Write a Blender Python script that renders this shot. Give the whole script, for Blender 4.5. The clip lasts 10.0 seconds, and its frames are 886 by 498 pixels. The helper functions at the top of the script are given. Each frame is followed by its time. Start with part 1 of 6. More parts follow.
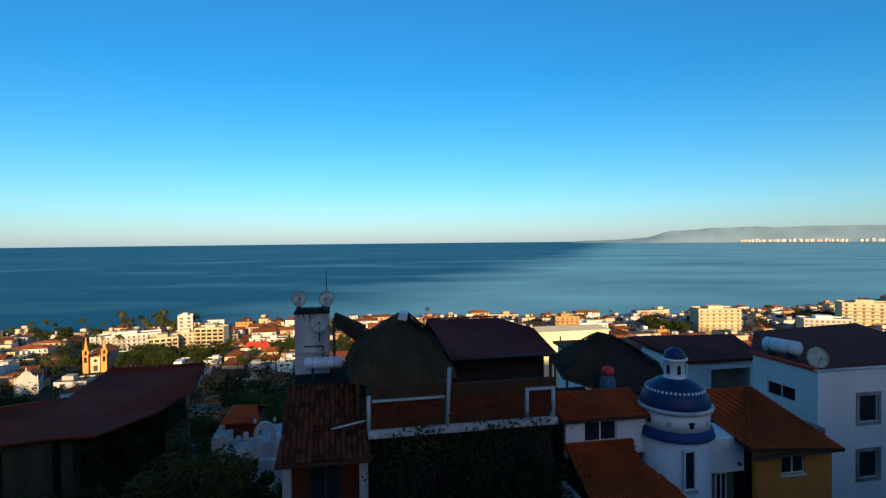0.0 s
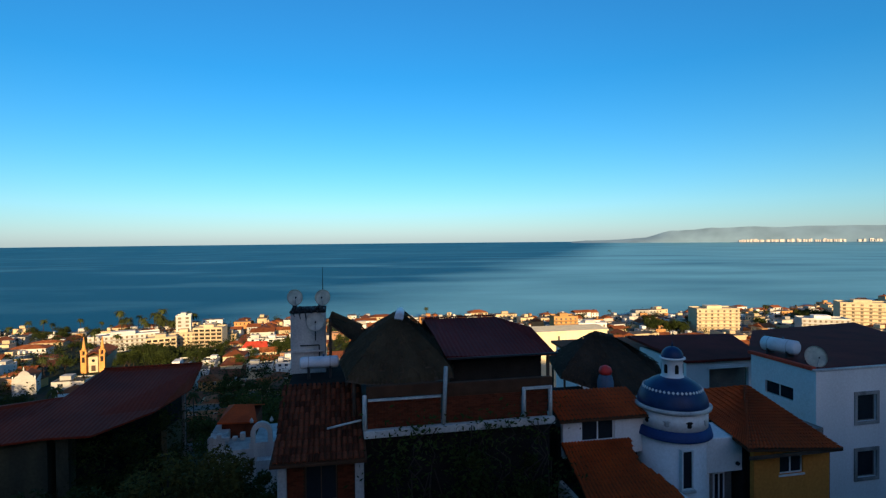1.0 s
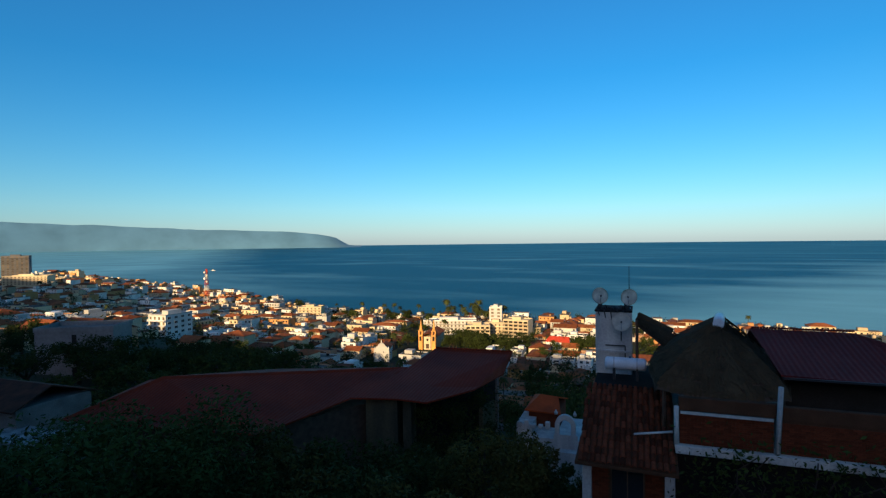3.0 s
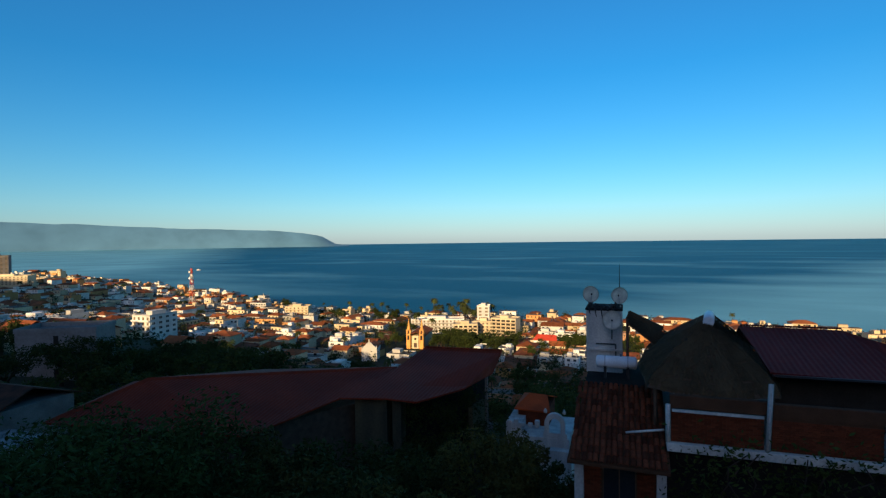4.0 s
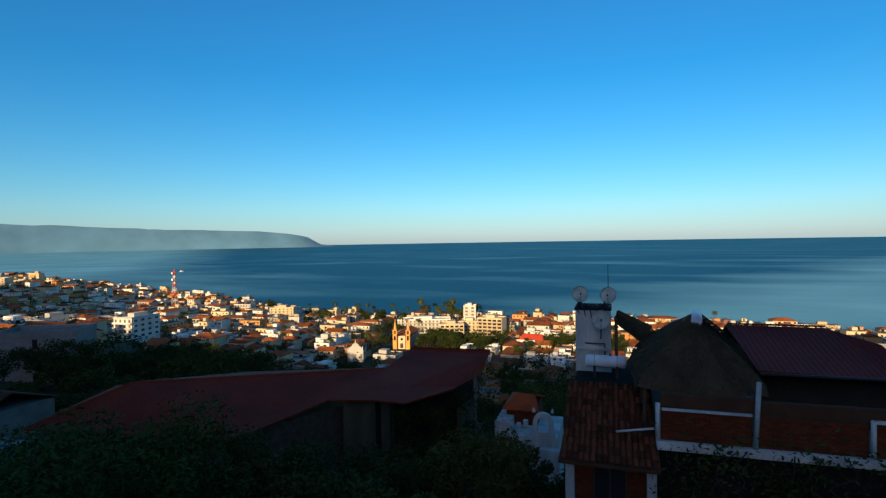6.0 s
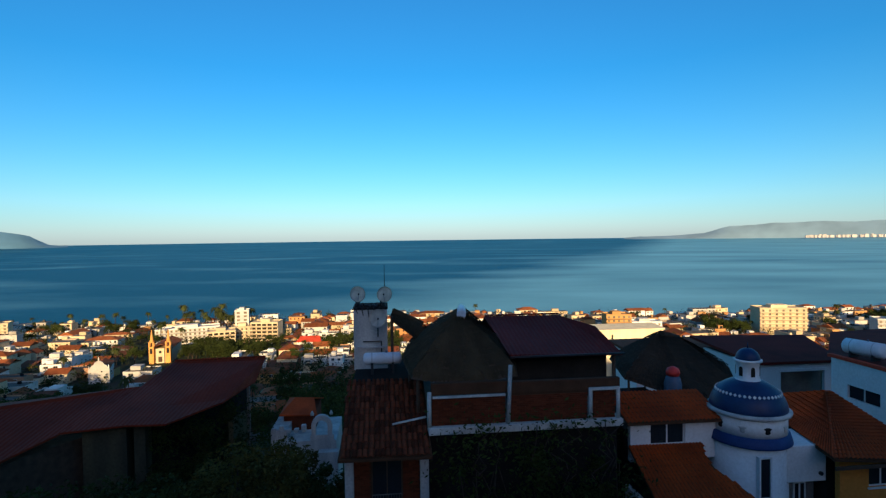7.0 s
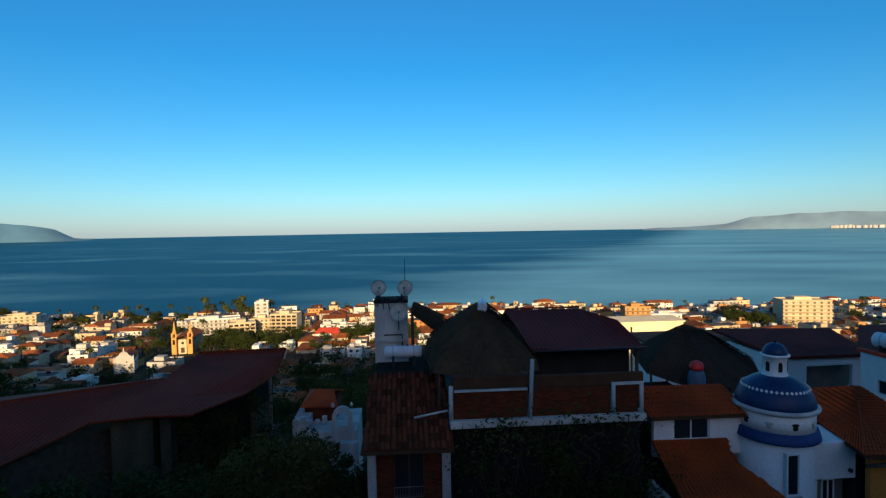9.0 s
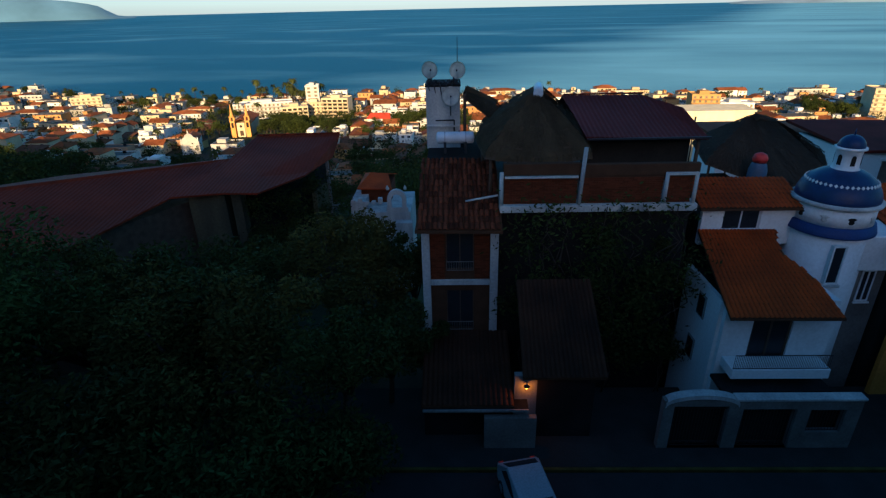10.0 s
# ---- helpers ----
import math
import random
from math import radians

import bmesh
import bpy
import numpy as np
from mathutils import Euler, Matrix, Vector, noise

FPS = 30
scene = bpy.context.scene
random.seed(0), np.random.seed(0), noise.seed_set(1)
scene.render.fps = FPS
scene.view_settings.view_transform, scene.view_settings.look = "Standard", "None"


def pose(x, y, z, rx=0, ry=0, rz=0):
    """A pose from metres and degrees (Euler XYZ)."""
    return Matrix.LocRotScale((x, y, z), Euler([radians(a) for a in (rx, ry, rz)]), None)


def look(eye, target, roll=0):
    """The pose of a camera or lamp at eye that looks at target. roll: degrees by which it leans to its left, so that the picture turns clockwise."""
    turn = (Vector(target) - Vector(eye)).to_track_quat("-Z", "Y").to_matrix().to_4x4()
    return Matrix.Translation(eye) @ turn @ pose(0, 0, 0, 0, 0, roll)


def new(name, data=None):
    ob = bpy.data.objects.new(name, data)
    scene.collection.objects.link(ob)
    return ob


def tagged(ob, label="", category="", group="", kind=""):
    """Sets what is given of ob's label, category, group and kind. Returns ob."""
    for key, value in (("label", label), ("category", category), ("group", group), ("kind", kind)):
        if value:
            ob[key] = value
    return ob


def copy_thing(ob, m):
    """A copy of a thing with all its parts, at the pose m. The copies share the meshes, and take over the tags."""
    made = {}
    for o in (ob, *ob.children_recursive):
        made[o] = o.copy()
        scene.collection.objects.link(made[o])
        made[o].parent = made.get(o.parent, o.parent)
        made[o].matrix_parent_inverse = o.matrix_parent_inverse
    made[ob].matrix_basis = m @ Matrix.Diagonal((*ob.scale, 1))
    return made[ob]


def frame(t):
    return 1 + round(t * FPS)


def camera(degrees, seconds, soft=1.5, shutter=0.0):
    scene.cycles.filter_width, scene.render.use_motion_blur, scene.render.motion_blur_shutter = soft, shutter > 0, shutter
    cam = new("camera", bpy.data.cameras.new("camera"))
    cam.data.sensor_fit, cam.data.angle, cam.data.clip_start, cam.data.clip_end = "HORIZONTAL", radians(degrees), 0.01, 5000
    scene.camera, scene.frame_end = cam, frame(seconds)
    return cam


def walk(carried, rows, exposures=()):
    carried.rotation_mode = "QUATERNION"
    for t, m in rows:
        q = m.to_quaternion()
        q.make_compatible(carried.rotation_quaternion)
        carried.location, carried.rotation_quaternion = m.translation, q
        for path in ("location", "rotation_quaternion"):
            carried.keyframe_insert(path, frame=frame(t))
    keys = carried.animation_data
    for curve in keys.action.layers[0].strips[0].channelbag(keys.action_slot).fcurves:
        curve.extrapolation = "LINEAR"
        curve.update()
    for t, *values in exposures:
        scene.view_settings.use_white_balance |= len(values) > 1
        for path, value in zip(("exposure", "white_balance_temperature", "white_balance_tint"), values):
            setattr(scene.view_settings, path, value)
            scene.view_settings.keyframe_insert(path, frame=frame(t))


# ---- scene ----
cam = camera(79.6, 10.0, soft=1.3)

# seconds, x, y, z, yaw, pitch, roll
PATH = [
    (0.0, 0.58, -0.26, 90.01, -0.28, -0.95, 0.55),
    (0.5, 0.67, -0.17, 89.98, -0.36, -1.03, 0.56),
    (1.0, 0.68, -0.12, 89.94, -0.41, -0.96, 0.53),
    (1.5, 0.64, -0.08, 89.92, -0.34, -1.08, 0.48),
    (2.0, 0.53, -0.10, 89.91, -0.26, -1.03, 0.45),
    (2.1, 0.45, -0.10, 89.92, -0.25, -1.06, 0.42),
    (2.2, 0.41, -0.11, 89.93, 0.31, -1.05, 0.38),
    (2.3, 0.39, -0.12, 89.93, 2.44, -1.09, 0.34),
    (2.4, 0.38, -0.11, 89.91, 6.36, -0.98, 0.38),
    (2.5, 0.40, -0.08, 89.88, 11.64, -0.83, 0.42),
    (2.6, 0.46, -0.07, 89.89, 18.19, -0.77, 0.54),
    (2.7, 0.54, -0.05, 89.89, 26.98, -0.76, 0.65),
    (2.8, 0.52, -0.04, 89.89, 30.60, -0.77, 0.65),
    (2.9, 0.49, -0.04, 89.89, 31.30, -0.78, 0.65),
    (3.1, 0.44, -0.02, 89.90, 31.20, -0.80, 0.66),
    (3.4, 0.36, -0.00, 89.90, 30.75, -0.82, 0.67),
    (3.8, 0.26, 0.03, 89.91, 30.17, -0.86, 0.68),
    (4.0, 0.24, 0.03, 89.89, 29.93, -0.92, 0.73),
    (4.5, 0.16, 0.02, 89.89, 29.38, -0.85, 0.72),
    (5.0, 0.09, 0.03, 89.92, 28.95, -0.90, 0.83),
    (5.4, 0.07, 0.02, 89.92, 28.75, -0.91, 0.88),
    (5.8, 0.05, 0.02, 89.92, 28.55, -0.93, 0.92),
    (6.1, 0.04, 0.02, 89.92, 28.30, -0.94, 0.95),
    (6.3, 0.04, 0.02, 89.93, 28.06, -0.95, 0.97),
    (6.4, 0.06, 0.02, 89.93, 27.28, -0.98, 1.00),
    (6.5, 0.03, 0.01, 89.94, 23.73, -1.03, 1.01),
    (6.6, 0.05, 0.03, 89.92, 19.18, -1.13, 0.94),
    (6.7, 0.03, 0.01, 89.94, 12.52, -1.21, 0.86),
    (6.8, 0.01, 0.01, 89.94, 9.17, -1.22, 0.78),
    (6.9, 0.04, 0.01, 89.96, 5.41, -1.31, 0.75),
    (7.0, 0.02, 0.00, 89.97, 4.79, -1.26, 0.74),
    (7.5, -0.00, 0.00, 90.00, 5.10, -1.34, 0.76),
    (8.0, -0.09, -0.01, 90.03, 5.48, -1.28, 0.83),
    (8.5, -0.14, 0.00, 90.03, 5.83, -1.25, 0.91),
    (9.0, -0.17, 0.06, 90.05, 6.59, -2.10, 0.96),
    (9.1, -0.15, 0.04, 90.04, 8.11, -3.65, 0.93),
    (9.2, -0.13, 0.04, 90.04, 8.96, -5.95, 0.92),
    (9.3, -0.14, 0.05, 90.03, 9.50, -8.20, 0.96),
    (9.4, -0.16, 0.07, 90.02, 10.15, -10.87, 1.01),
    (9.5, -0.20, 0.10, 90.02, 10.17, -12.55, 1.08),
    (9.6, -0.18, 0.10, 90.01, 10.40, -15.00, 1.10),
    (9.7, -0.17, 0.09, 90.00, 10.48, -17.97, 1.13),
    (9.8, -0.17, 0.10, 90.00, 10.83, -19.72, 1.12),
    (9.9, -0.19, 0.11, 89.99, 11.37, -22.09, 1.15),
    (10.0, -0.22, 0.13, 89.98, 12.08, -24.63, 1.19),
]
walk(cam, [(t, pose(x, y, z, 90 + pitch, roll, yaw)) for t, x, y, z, yaw, pitch, roll in PATH],
     exposures=[(0.0, 0.65), (2.0, 0.62), (4.5, 0.52), (6.5, 0.56), (7.0, 0.68), (7.6, 0.63), (8.5, 0.54), (9.0, 0.54), (9.5, 0.36), (10.0, 0.92)])

# ---- sky and sun ----
SUN_UP, SUN_TURN = 14.0, 169.0
world = bpy.data.worlds.new("sky")
scene.world = world
world.use_nodes = True
wn, wl = world.node_tree.nodes, world.node_tree.links


def nishita(air, dust, ozone):
    k = wn.new("ShaderNodeTexSky")
    k.sky_type, k.sun_disc = "NISHITA", False
    k.sun_elevation, k.sun_rotation = radians(SUN_UP), radians(SUN_TURN)
    k.altitude, k.air_density, k.dust_density, k.ozone_density = 90, air, dust, ozone
    return k


def tinted(src, colour, how="MULTIPLY"):
    k = wn.new("ShaderNodeMixRGB")
    k.blend_type, k.inputs["Fac"].default_value = how, 1.0
    wl.new(src, k.inputs["Color1"])
    if how == "MULTIPLY":
        k.inputs["Color2"].default_value = (*colour, 1)
    else:
        wl.new(colour, k.inputs["Color2"])
    return k.outputs[0]


# clear blue air, and the warm morning dust round the low sun
clear, dusty = nishita(1.25, 0.25, 6.0), nishita(1.0, 8.0, 1.0)
sat = wn.new("ShaderNodeHueSaturation")
sat.inputs["Saturation"].default_value = 1.27
wl.new(clear.outputs[0], sat.inputs["Color"])
# where the air is thick and its red is strong, haze adds blue again
parts, milky = wn.new("ShaderNodeSeparateColor"), wn.new("ShaderNodeCombineColor")
wl.new(sat.outputs[0], parts.inputs[0])
for k, (own, red) in enumerate(((0.88, 0.0), (1.08, 0.0), (1.07, 0.36))):
    p, q = wn.new("ShaderNodeMath"), wn.new("ShaderNodeMath")
    p.operation, q.operation = "MULTIPLY", "MULTIPLY_ADD"
    p.inputs[1].default_value, q.inputs[1].default_value = own, red
    wl.new(parts.outputs[k], p.inputs[0]), wl.new(parts.outputs[0], q.inputs[0]), wl.new(p.outputs[0], q.inputs[2])
    wl.new(q.outputs[0], milky.inputs[k])
whole = tinted(milky.outputs[0], tinted(dusty.outputs[0], (0.175, 0.132, 0.080)), "ADD")
wl.new(whole, wn["Background"].inputs["Color"])
wn["Background"].inputs["Strength"].default_value = 0.10

sun = new("sun", bpy.data.lights.new("sun", "SUN"))
sun.data.energy, sun.data.angle, sun.data.color = 5.0, radians(0.5), (1.0, 0.72, 0.39)
sun.matrix_world = look((100 * math.sin(radians(SUN_TURN)), 100 * math.cos(radians(SUN_TURN)), 100 * math.tan(radians(SUN_UP))), (0, 0, 0))


# ---- materials ----
def surface(name, colour, rough=0.8, vary=0.3, scale=0.8, bump=0.25, fine=14.0, each=0.0, island=0.0, streak=False, metal=0.0, stain=None):
    m = bpy.data.materials.new(name)
    m.use_nodes = True
    n, l = m.node_tree.nodes, m.node_tree.links
    b = n["Principled BSDF"]
    b.inputs["Roughness"].default_value, b.inputs["Metallic"].default_value = rough, metal
    b.inputs["Specular IOR Level"].default_value = 0.3 if rough < 0.65 else 0.1
    co = n.new("ShaderNodeTexCoord")
    src = co.outputs["Object"]
    if streak:
        mp = n.new("ShaderNodeMapping")
        mp.inputs["Scale"].default_value = (1.0, 1.0, 0.22)
        l.new(src, mp.inputs["Vector"])
        src = mp.outputs[0]
    big, small = n.new("ShaderNodeTexNoise"), n.new("ShaderNodeTexNoise")
    big.inputs["Scale"].default_value, small.inputs["Scale"].default_value = scale, scale * fine
    big.inputs["Detail"].default_value, small.inputs["Detail"].default_value = 5, 3
    l.new(src, big.inputs["Vector"])
    l.new(co.outputs["Object"], small.inputs["Vector"])
    ramp = n.new("ShaderNodeValToRGB")
    ramp.color_ramp.elements[0].position, ramp.color_ramp.elements[1].position = 0.3, 0.7
    dark = stain or tuple(c * (1 - vary) for c in colour)
    ramp.color_ramp.elements[0].color = (*dark, 1)
    ramp.color_ramp.elements[1].color = (*colour, 1)
    l.new(big.outputs["Fac"], ramp.inputs["Fac"])
    mix = n.new("ShaderNodeMixRGB")
    mix.blend_type, mix.inputs["Fac"].default_value = "OVERLAY", 0.35
    l.new(ramp.outputs["Color"], mix.inputs["Color1"])
    l.new(small.outputs["Fac"], mix.inputs["Color2"])
    out = mix.outputs["Color"]
    if each or island:
        info, hsv, mp2 = n.new("ShaderNodeNewGeometry" if island else "ShaderNodeObjectInfo"), n.new("ShaderNodeHueSaturation"), n.new("ShaderNodeMapRange")
        mp2.inputs["To Min"].default_value, mp2.inputs["To Max"].default_value = 1 - max(each, island), 1 + max(each, island) * 0.6
        l.new(info.outputs["Random Per Island" if island else "Random"], mp2.inputs["Value"])
        l.new(mp2.outputs[0], hsv.inputs["Value"])
        l.new(out, hsv.inputs["Color"])
        out = hsv.outputs["Color"]
    l.new(out, b.inputs["Base Color"])
    bp = n.new("ShaderNodeBump")
    bp.inputs["Strength"].default_value, bp.inputs["Distance"].default_value = bump, 0.03
    l.new(small.outputs["Fac"], bp.inputs["Height"])
    l.new(bp.outputs["Normal"], b.inputs["Normal"])
    return m


def corrugated(name, colour, pitch, rough=0.7):
    m = surface(name, colour, rough, 0.35, 0.35, 0.2, 20)
    n, l = m.node_tree.nodes, m.node_tree.links
    wave = n.new("ShaderNodeTexWave")
    wave.inputs["Scale"].default_value = 1 / pitch / 3.14
    wave.inputs["Distortion"].default_value = 0.4
    co = n.new("ShaderNodeTexCoord")
    l.new(co.outputs["Object"], wave.inputs["Vector"])
    bp = n.new("ShaderNodeBump")
    bp.inputs["Strength"].default_value, bp.inputs["Distance"].default_value = 0.6, 0.05
    l.new(wave.outputs["Fac"], bp.inputs["Height"])
    l.new(bp.outputs["Normal"], n["Principled BSDF"].inputs["Normal"])
    return m


def foliage(name, colour):
    return surface(name, colour, 0.85, 0.55, 0.6, 0.1, 6, each=0.35)


M_WHITE = surface("white_limewash", (0.74, 0.72, 0.69), 0.85, 0.18, 0.5, 0.2, 16, streak=True, stain=(0.62, 0.61, 0.58))
M_OLDWHITE = surface("weathered_white_paint", (0.56, 0.54, 0.49), 0.85, 0.4, 0.9, 0.3, 12, streak=True, stain=(0.30, 0.30, 0.29))
M_STAINED = surface("rain_stained_old_paint", (0.33, 0.32, 0.30), 0.9, 0.5, 1.1, 0.4, 12, streak=True, stain=(0.10, 0.10, 0.095))
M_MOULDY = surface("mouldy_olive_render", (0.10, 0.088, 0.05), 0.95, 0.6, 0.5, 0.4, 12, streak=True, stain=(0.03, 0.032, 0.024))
M_YELLOW = surface("ochre_render", (0.72, 0.25, 0.05), 0.85, 0.25, 0.5, 0.2, streak=True)
M_CREAM = surface("cream_render", (0.78, 0.66, 0.42), 0.85, 0.2, 0.4, 0.2, streak=True)
M_GREY = surface("grey_concrete", (0.20, 0.18, 0.16), 0.9, 0.4, 0.7, 0.3)
# near-black: carries shade under terrace, eave and canopy, and serves dark roof parts
M_DARKC = surface("dark_concrete_and_shade", (0.022, 0.02, 0.019), 0.95, 0.5, 0.7, 0.3)
M_BRICK = surface("red_brick", (0.15, 0.037, 0.016), 0.9, 0.35, 1.4, 0.3, 10, each=0.3)
M_MORTAR = surface("brick_mortar", (0.085, 0.04, 0.022), 0.95, 0.3, 2.0, 0.3)
M_TILE = surface("clay_roof_tile", (0.24, 0.052, 0.015), 0.85, 0.5, 1.1, 0.3, 9, each=0.6, stain=(0.05, 0.022, 0.015))
# clay tile darkened so that its colour carries the shade low down
M_DARKTILE = surface("darkened_clay_tile", (0.085, 0.030, 0.016), 0.9, 0.5, 0.9, 0.3, 12, stain=(0.03, 0.015, 0.01))
M_ORANGE = surface("orange_clay_tile", (0.52, 0.072, 0.014), 0.8, 0.5, 0.6, 0.3, 16, stain=(0.28, 0.045, 0.012))
M_MAROON = corrugated("maroon_sheet", (0.15, 0.024, 0.018), 0.22)
M_REDROOF = corrugated("dull_red_sheet", (0.20, 0.027, 0.010), 0.3)
M_DEEPRED = surface("sun_faded_deep_red", (0.13, 0.020, 0.014), 0.85, 0.4, 0.5, 0.2)
M_THATCH = surface("dry_palm_thatch", (0.085, 0.056, 0.030), 0.95, 0.5, 1.6, 0.8, 18, streak=True)
M_THATCHG = surface("greyed_palm_thatch", (0.062, 0.044, 0.030), 0.95, 0.4, 1.4, 0.8, 18, streak=True)
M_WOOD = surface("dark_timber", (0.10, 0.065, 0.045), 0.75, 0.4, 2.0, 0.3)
M_BLUE = surface("cobalt_glazed_tile", (0.008, 0.032, 0.10), 0.45, 0.35, 2.0, 0.2, 10)
M_BLUEBAND = surface("cobalt_paint", (0.012, 0.045, 0.16), 0.6, 0.3, 1.0, 0.2)
M_BLUETRIM = surface("faded_blue_plastic", (0.09, 0.13, 0.19), 0.5, 0.3, 2.0, 0.1)
M_REDPL = surface("red_plastic", (0.75, 0.04, 0.03), 0.45, 0.2, 2.0, 0.1)
M_TANK = surface("pale_tank_shell", (0.66, 0.68, 0.70), 0.4, 0.2, 1.5, 0.1)
M_DISH = surface("dull_dish_paint", (0.80, 0.74, 0.64), 0.55, 0.4, 3.0, 0.1)
M_STEEL = surface("galvanised_steel", (0.45, 0.46, 0.47), 0.45, 0.3, 4.0, 0.1, metal=0.7)
M_IRON = surface("black_iron", (0.025, 0.025, 0.027), 0.6, 0.3, 4.0, 0.1)
# shade inside rooms and openings is put into this near-black colour
M_VOID = surface("near_black_interior_shade", (0.03, 0.026, 0.022), 0.95, 0.4, 1.0, 0.1)
M_GLASS = surface("dark_window_glass", (0.02, 0.025, 0.03), 0.12, 0.3, 1.0, 0.0)
# recess shade is put into the colour of these flat panes
M_RECESS = surface("pane_with_recess_shade", (0.20, 0.15, 0.10), 0.5, 0.4, 0.6, 0.1, each=0.5)
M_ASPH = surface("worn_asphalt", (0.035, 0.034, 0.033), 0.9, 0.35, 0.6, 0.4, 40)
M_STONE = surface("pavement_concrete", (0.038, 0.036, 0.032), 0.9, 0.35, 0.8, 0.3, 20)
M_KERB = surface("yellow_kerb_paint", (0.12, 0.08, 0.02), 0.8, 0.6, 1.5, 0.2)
M_CAR = surface("dusty_white_car_paint", (0.28, 0.30, 0.31), 0.3, 0.1, 1.0, 0.0)
M_RUBBER = surface("tyre_rubber", (0.02, 0.02, 0.02), 0.9, 0.2, 4.0, 0.2)
M_BARK = surface("grey_bark", (0.06, 0.045, 0.035), 0.95, 0.4, 3.0, 0.6)
M_LEAF = foliage("broad_green_leaf", (0.052, 0.072, 0.016))
M_LEAF2 = foliage("olive_leaf", (0.085, 0.075, 0.017))
M_PALM = foliage("palm_frond", (0.06, 0.072, 0.02))
M_T_WHITE = surface("town_white_wall", (0.76, 0.72, 0.64), 0.85, 0.3, 0.15, 0.1, 12, each=0.4)
M_T_CREAM = surface("town_cream_wall", (0.68, 0.54, 0.34), 0.85, 0.2, 0.15, 0.1, 12, each=0.25)
M_T_OCHRE = surface("town_ochre_wall", (0.55, 0.30, 0.11), 0.85, 0.2, 0.15, 0.1, 12, each=0.25)
M_T_PINK = surface("town_salmon_wall", (0.50, 0.28, 0.16), 0.85, 0.2, 0.15, 0.1, 12, each=0.25)
M_T_GREY = surface("town_grey_wall", (0.20, 0.19, 0.18), 0.9, 0.3, 0.15, 0.1, 12, each=0.3)
M_T_TILE = surface("town_tile_roof", (0.29, 0.085, 0.03), 0.85, 0.4, 0.4, 0.3, 12, each=0.35)
M_T_RED = surface("town_red_roof", (0.62, 0.07, 0.035), 0.8, 0.25, 0.4, 0.2, 12, each=0.1)
M_T_FLAT = surface("town_flat_roof", (0.17, 0.145, 0.12), 0.9, 0.45, 0.3, 0.2, 8, each=0.4)
M_T_RUST = surface("town_rust_roof", (0.19, 0.07, 0.035), 0.85, 0.4, 0.3, 0.2, 8, each=0.3)
M_J_WHITE = surface("joined_white_wall", (0.74, 0.69, 0.60), 0.85, 0.3, 0.15, 0.1, 12, island=0.5)
M_J_CREAM = surface("joined_cream_wall", (0.66, 0.50, 0.30), 0.85, 0.2, 0.15, 0.1, 12, island=0.25)
M_J_OCHRE = surface("joined_ochre_wall", (0.55, 0.27, 0.10), 0.85, 0.2, 0.15, 0.1, 12, island=0.25)
M_J_TILE = surface("joined_tile_roof", (0.28, 0.085, 0.03), 0.85, 0.4, 0.4, 0.3, 12, island=0.4)
M_J_FLAT = surface("joined_flat_roof", (0.16, 0.135, 0.11), 0.9, 0.45, 0.3, 0.2, 8, island=0.45)
M_T_LEAF = foliage("sunny_tree_leaf", (0.045, 0.062, 0.013))
M_CHURCH = surface("golden_church_render", (0.74, 0.35, 0.10), 0.85, 0.25, 0.3, 0.2)
M_MASTRED = surface("mast_red_paint", (0.62, 0.10, 0.05), 0.6, 0.2, 1.0, 0.1)
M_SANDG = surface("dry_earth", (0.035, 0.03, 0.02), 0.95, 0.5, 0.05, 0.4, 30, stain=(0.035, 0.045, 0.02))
M_HILL = surface("scrubby_hillside", (0.07, 0.075, 0.035), 0.95, 0.5, 0.03, 0.5, 30)
# distance haze is mixed into the base colours of both ranges
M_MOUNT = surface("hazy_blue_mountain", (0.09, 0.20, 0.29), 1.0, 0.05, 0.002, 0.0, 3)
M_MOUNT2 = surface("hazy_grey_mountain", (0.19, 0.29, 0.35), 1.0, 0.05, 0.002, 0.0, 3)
M_FARWHITE = surface("far_white_wall", (0.55, 0.50, 0.45), 0.9, 0.15, 0.05, 0.0)


def lamp_glow():
    m = bpy.data.materials.new("warm_lamp_glass")
    m.use_nodes = True
    b = m.node_tree.nodes["Principled BSDF"]
    b.inputs["Base Color"].default_value = (0.9, 0.5, 0.2, 1)
    b.inputs["Emission Color"].default_value = (1.0, 0.27, 0.03, 1)
    b.inputs["Emission Strength"].default_value = 9.0
    return m


M_GLOW = lamp_glow()


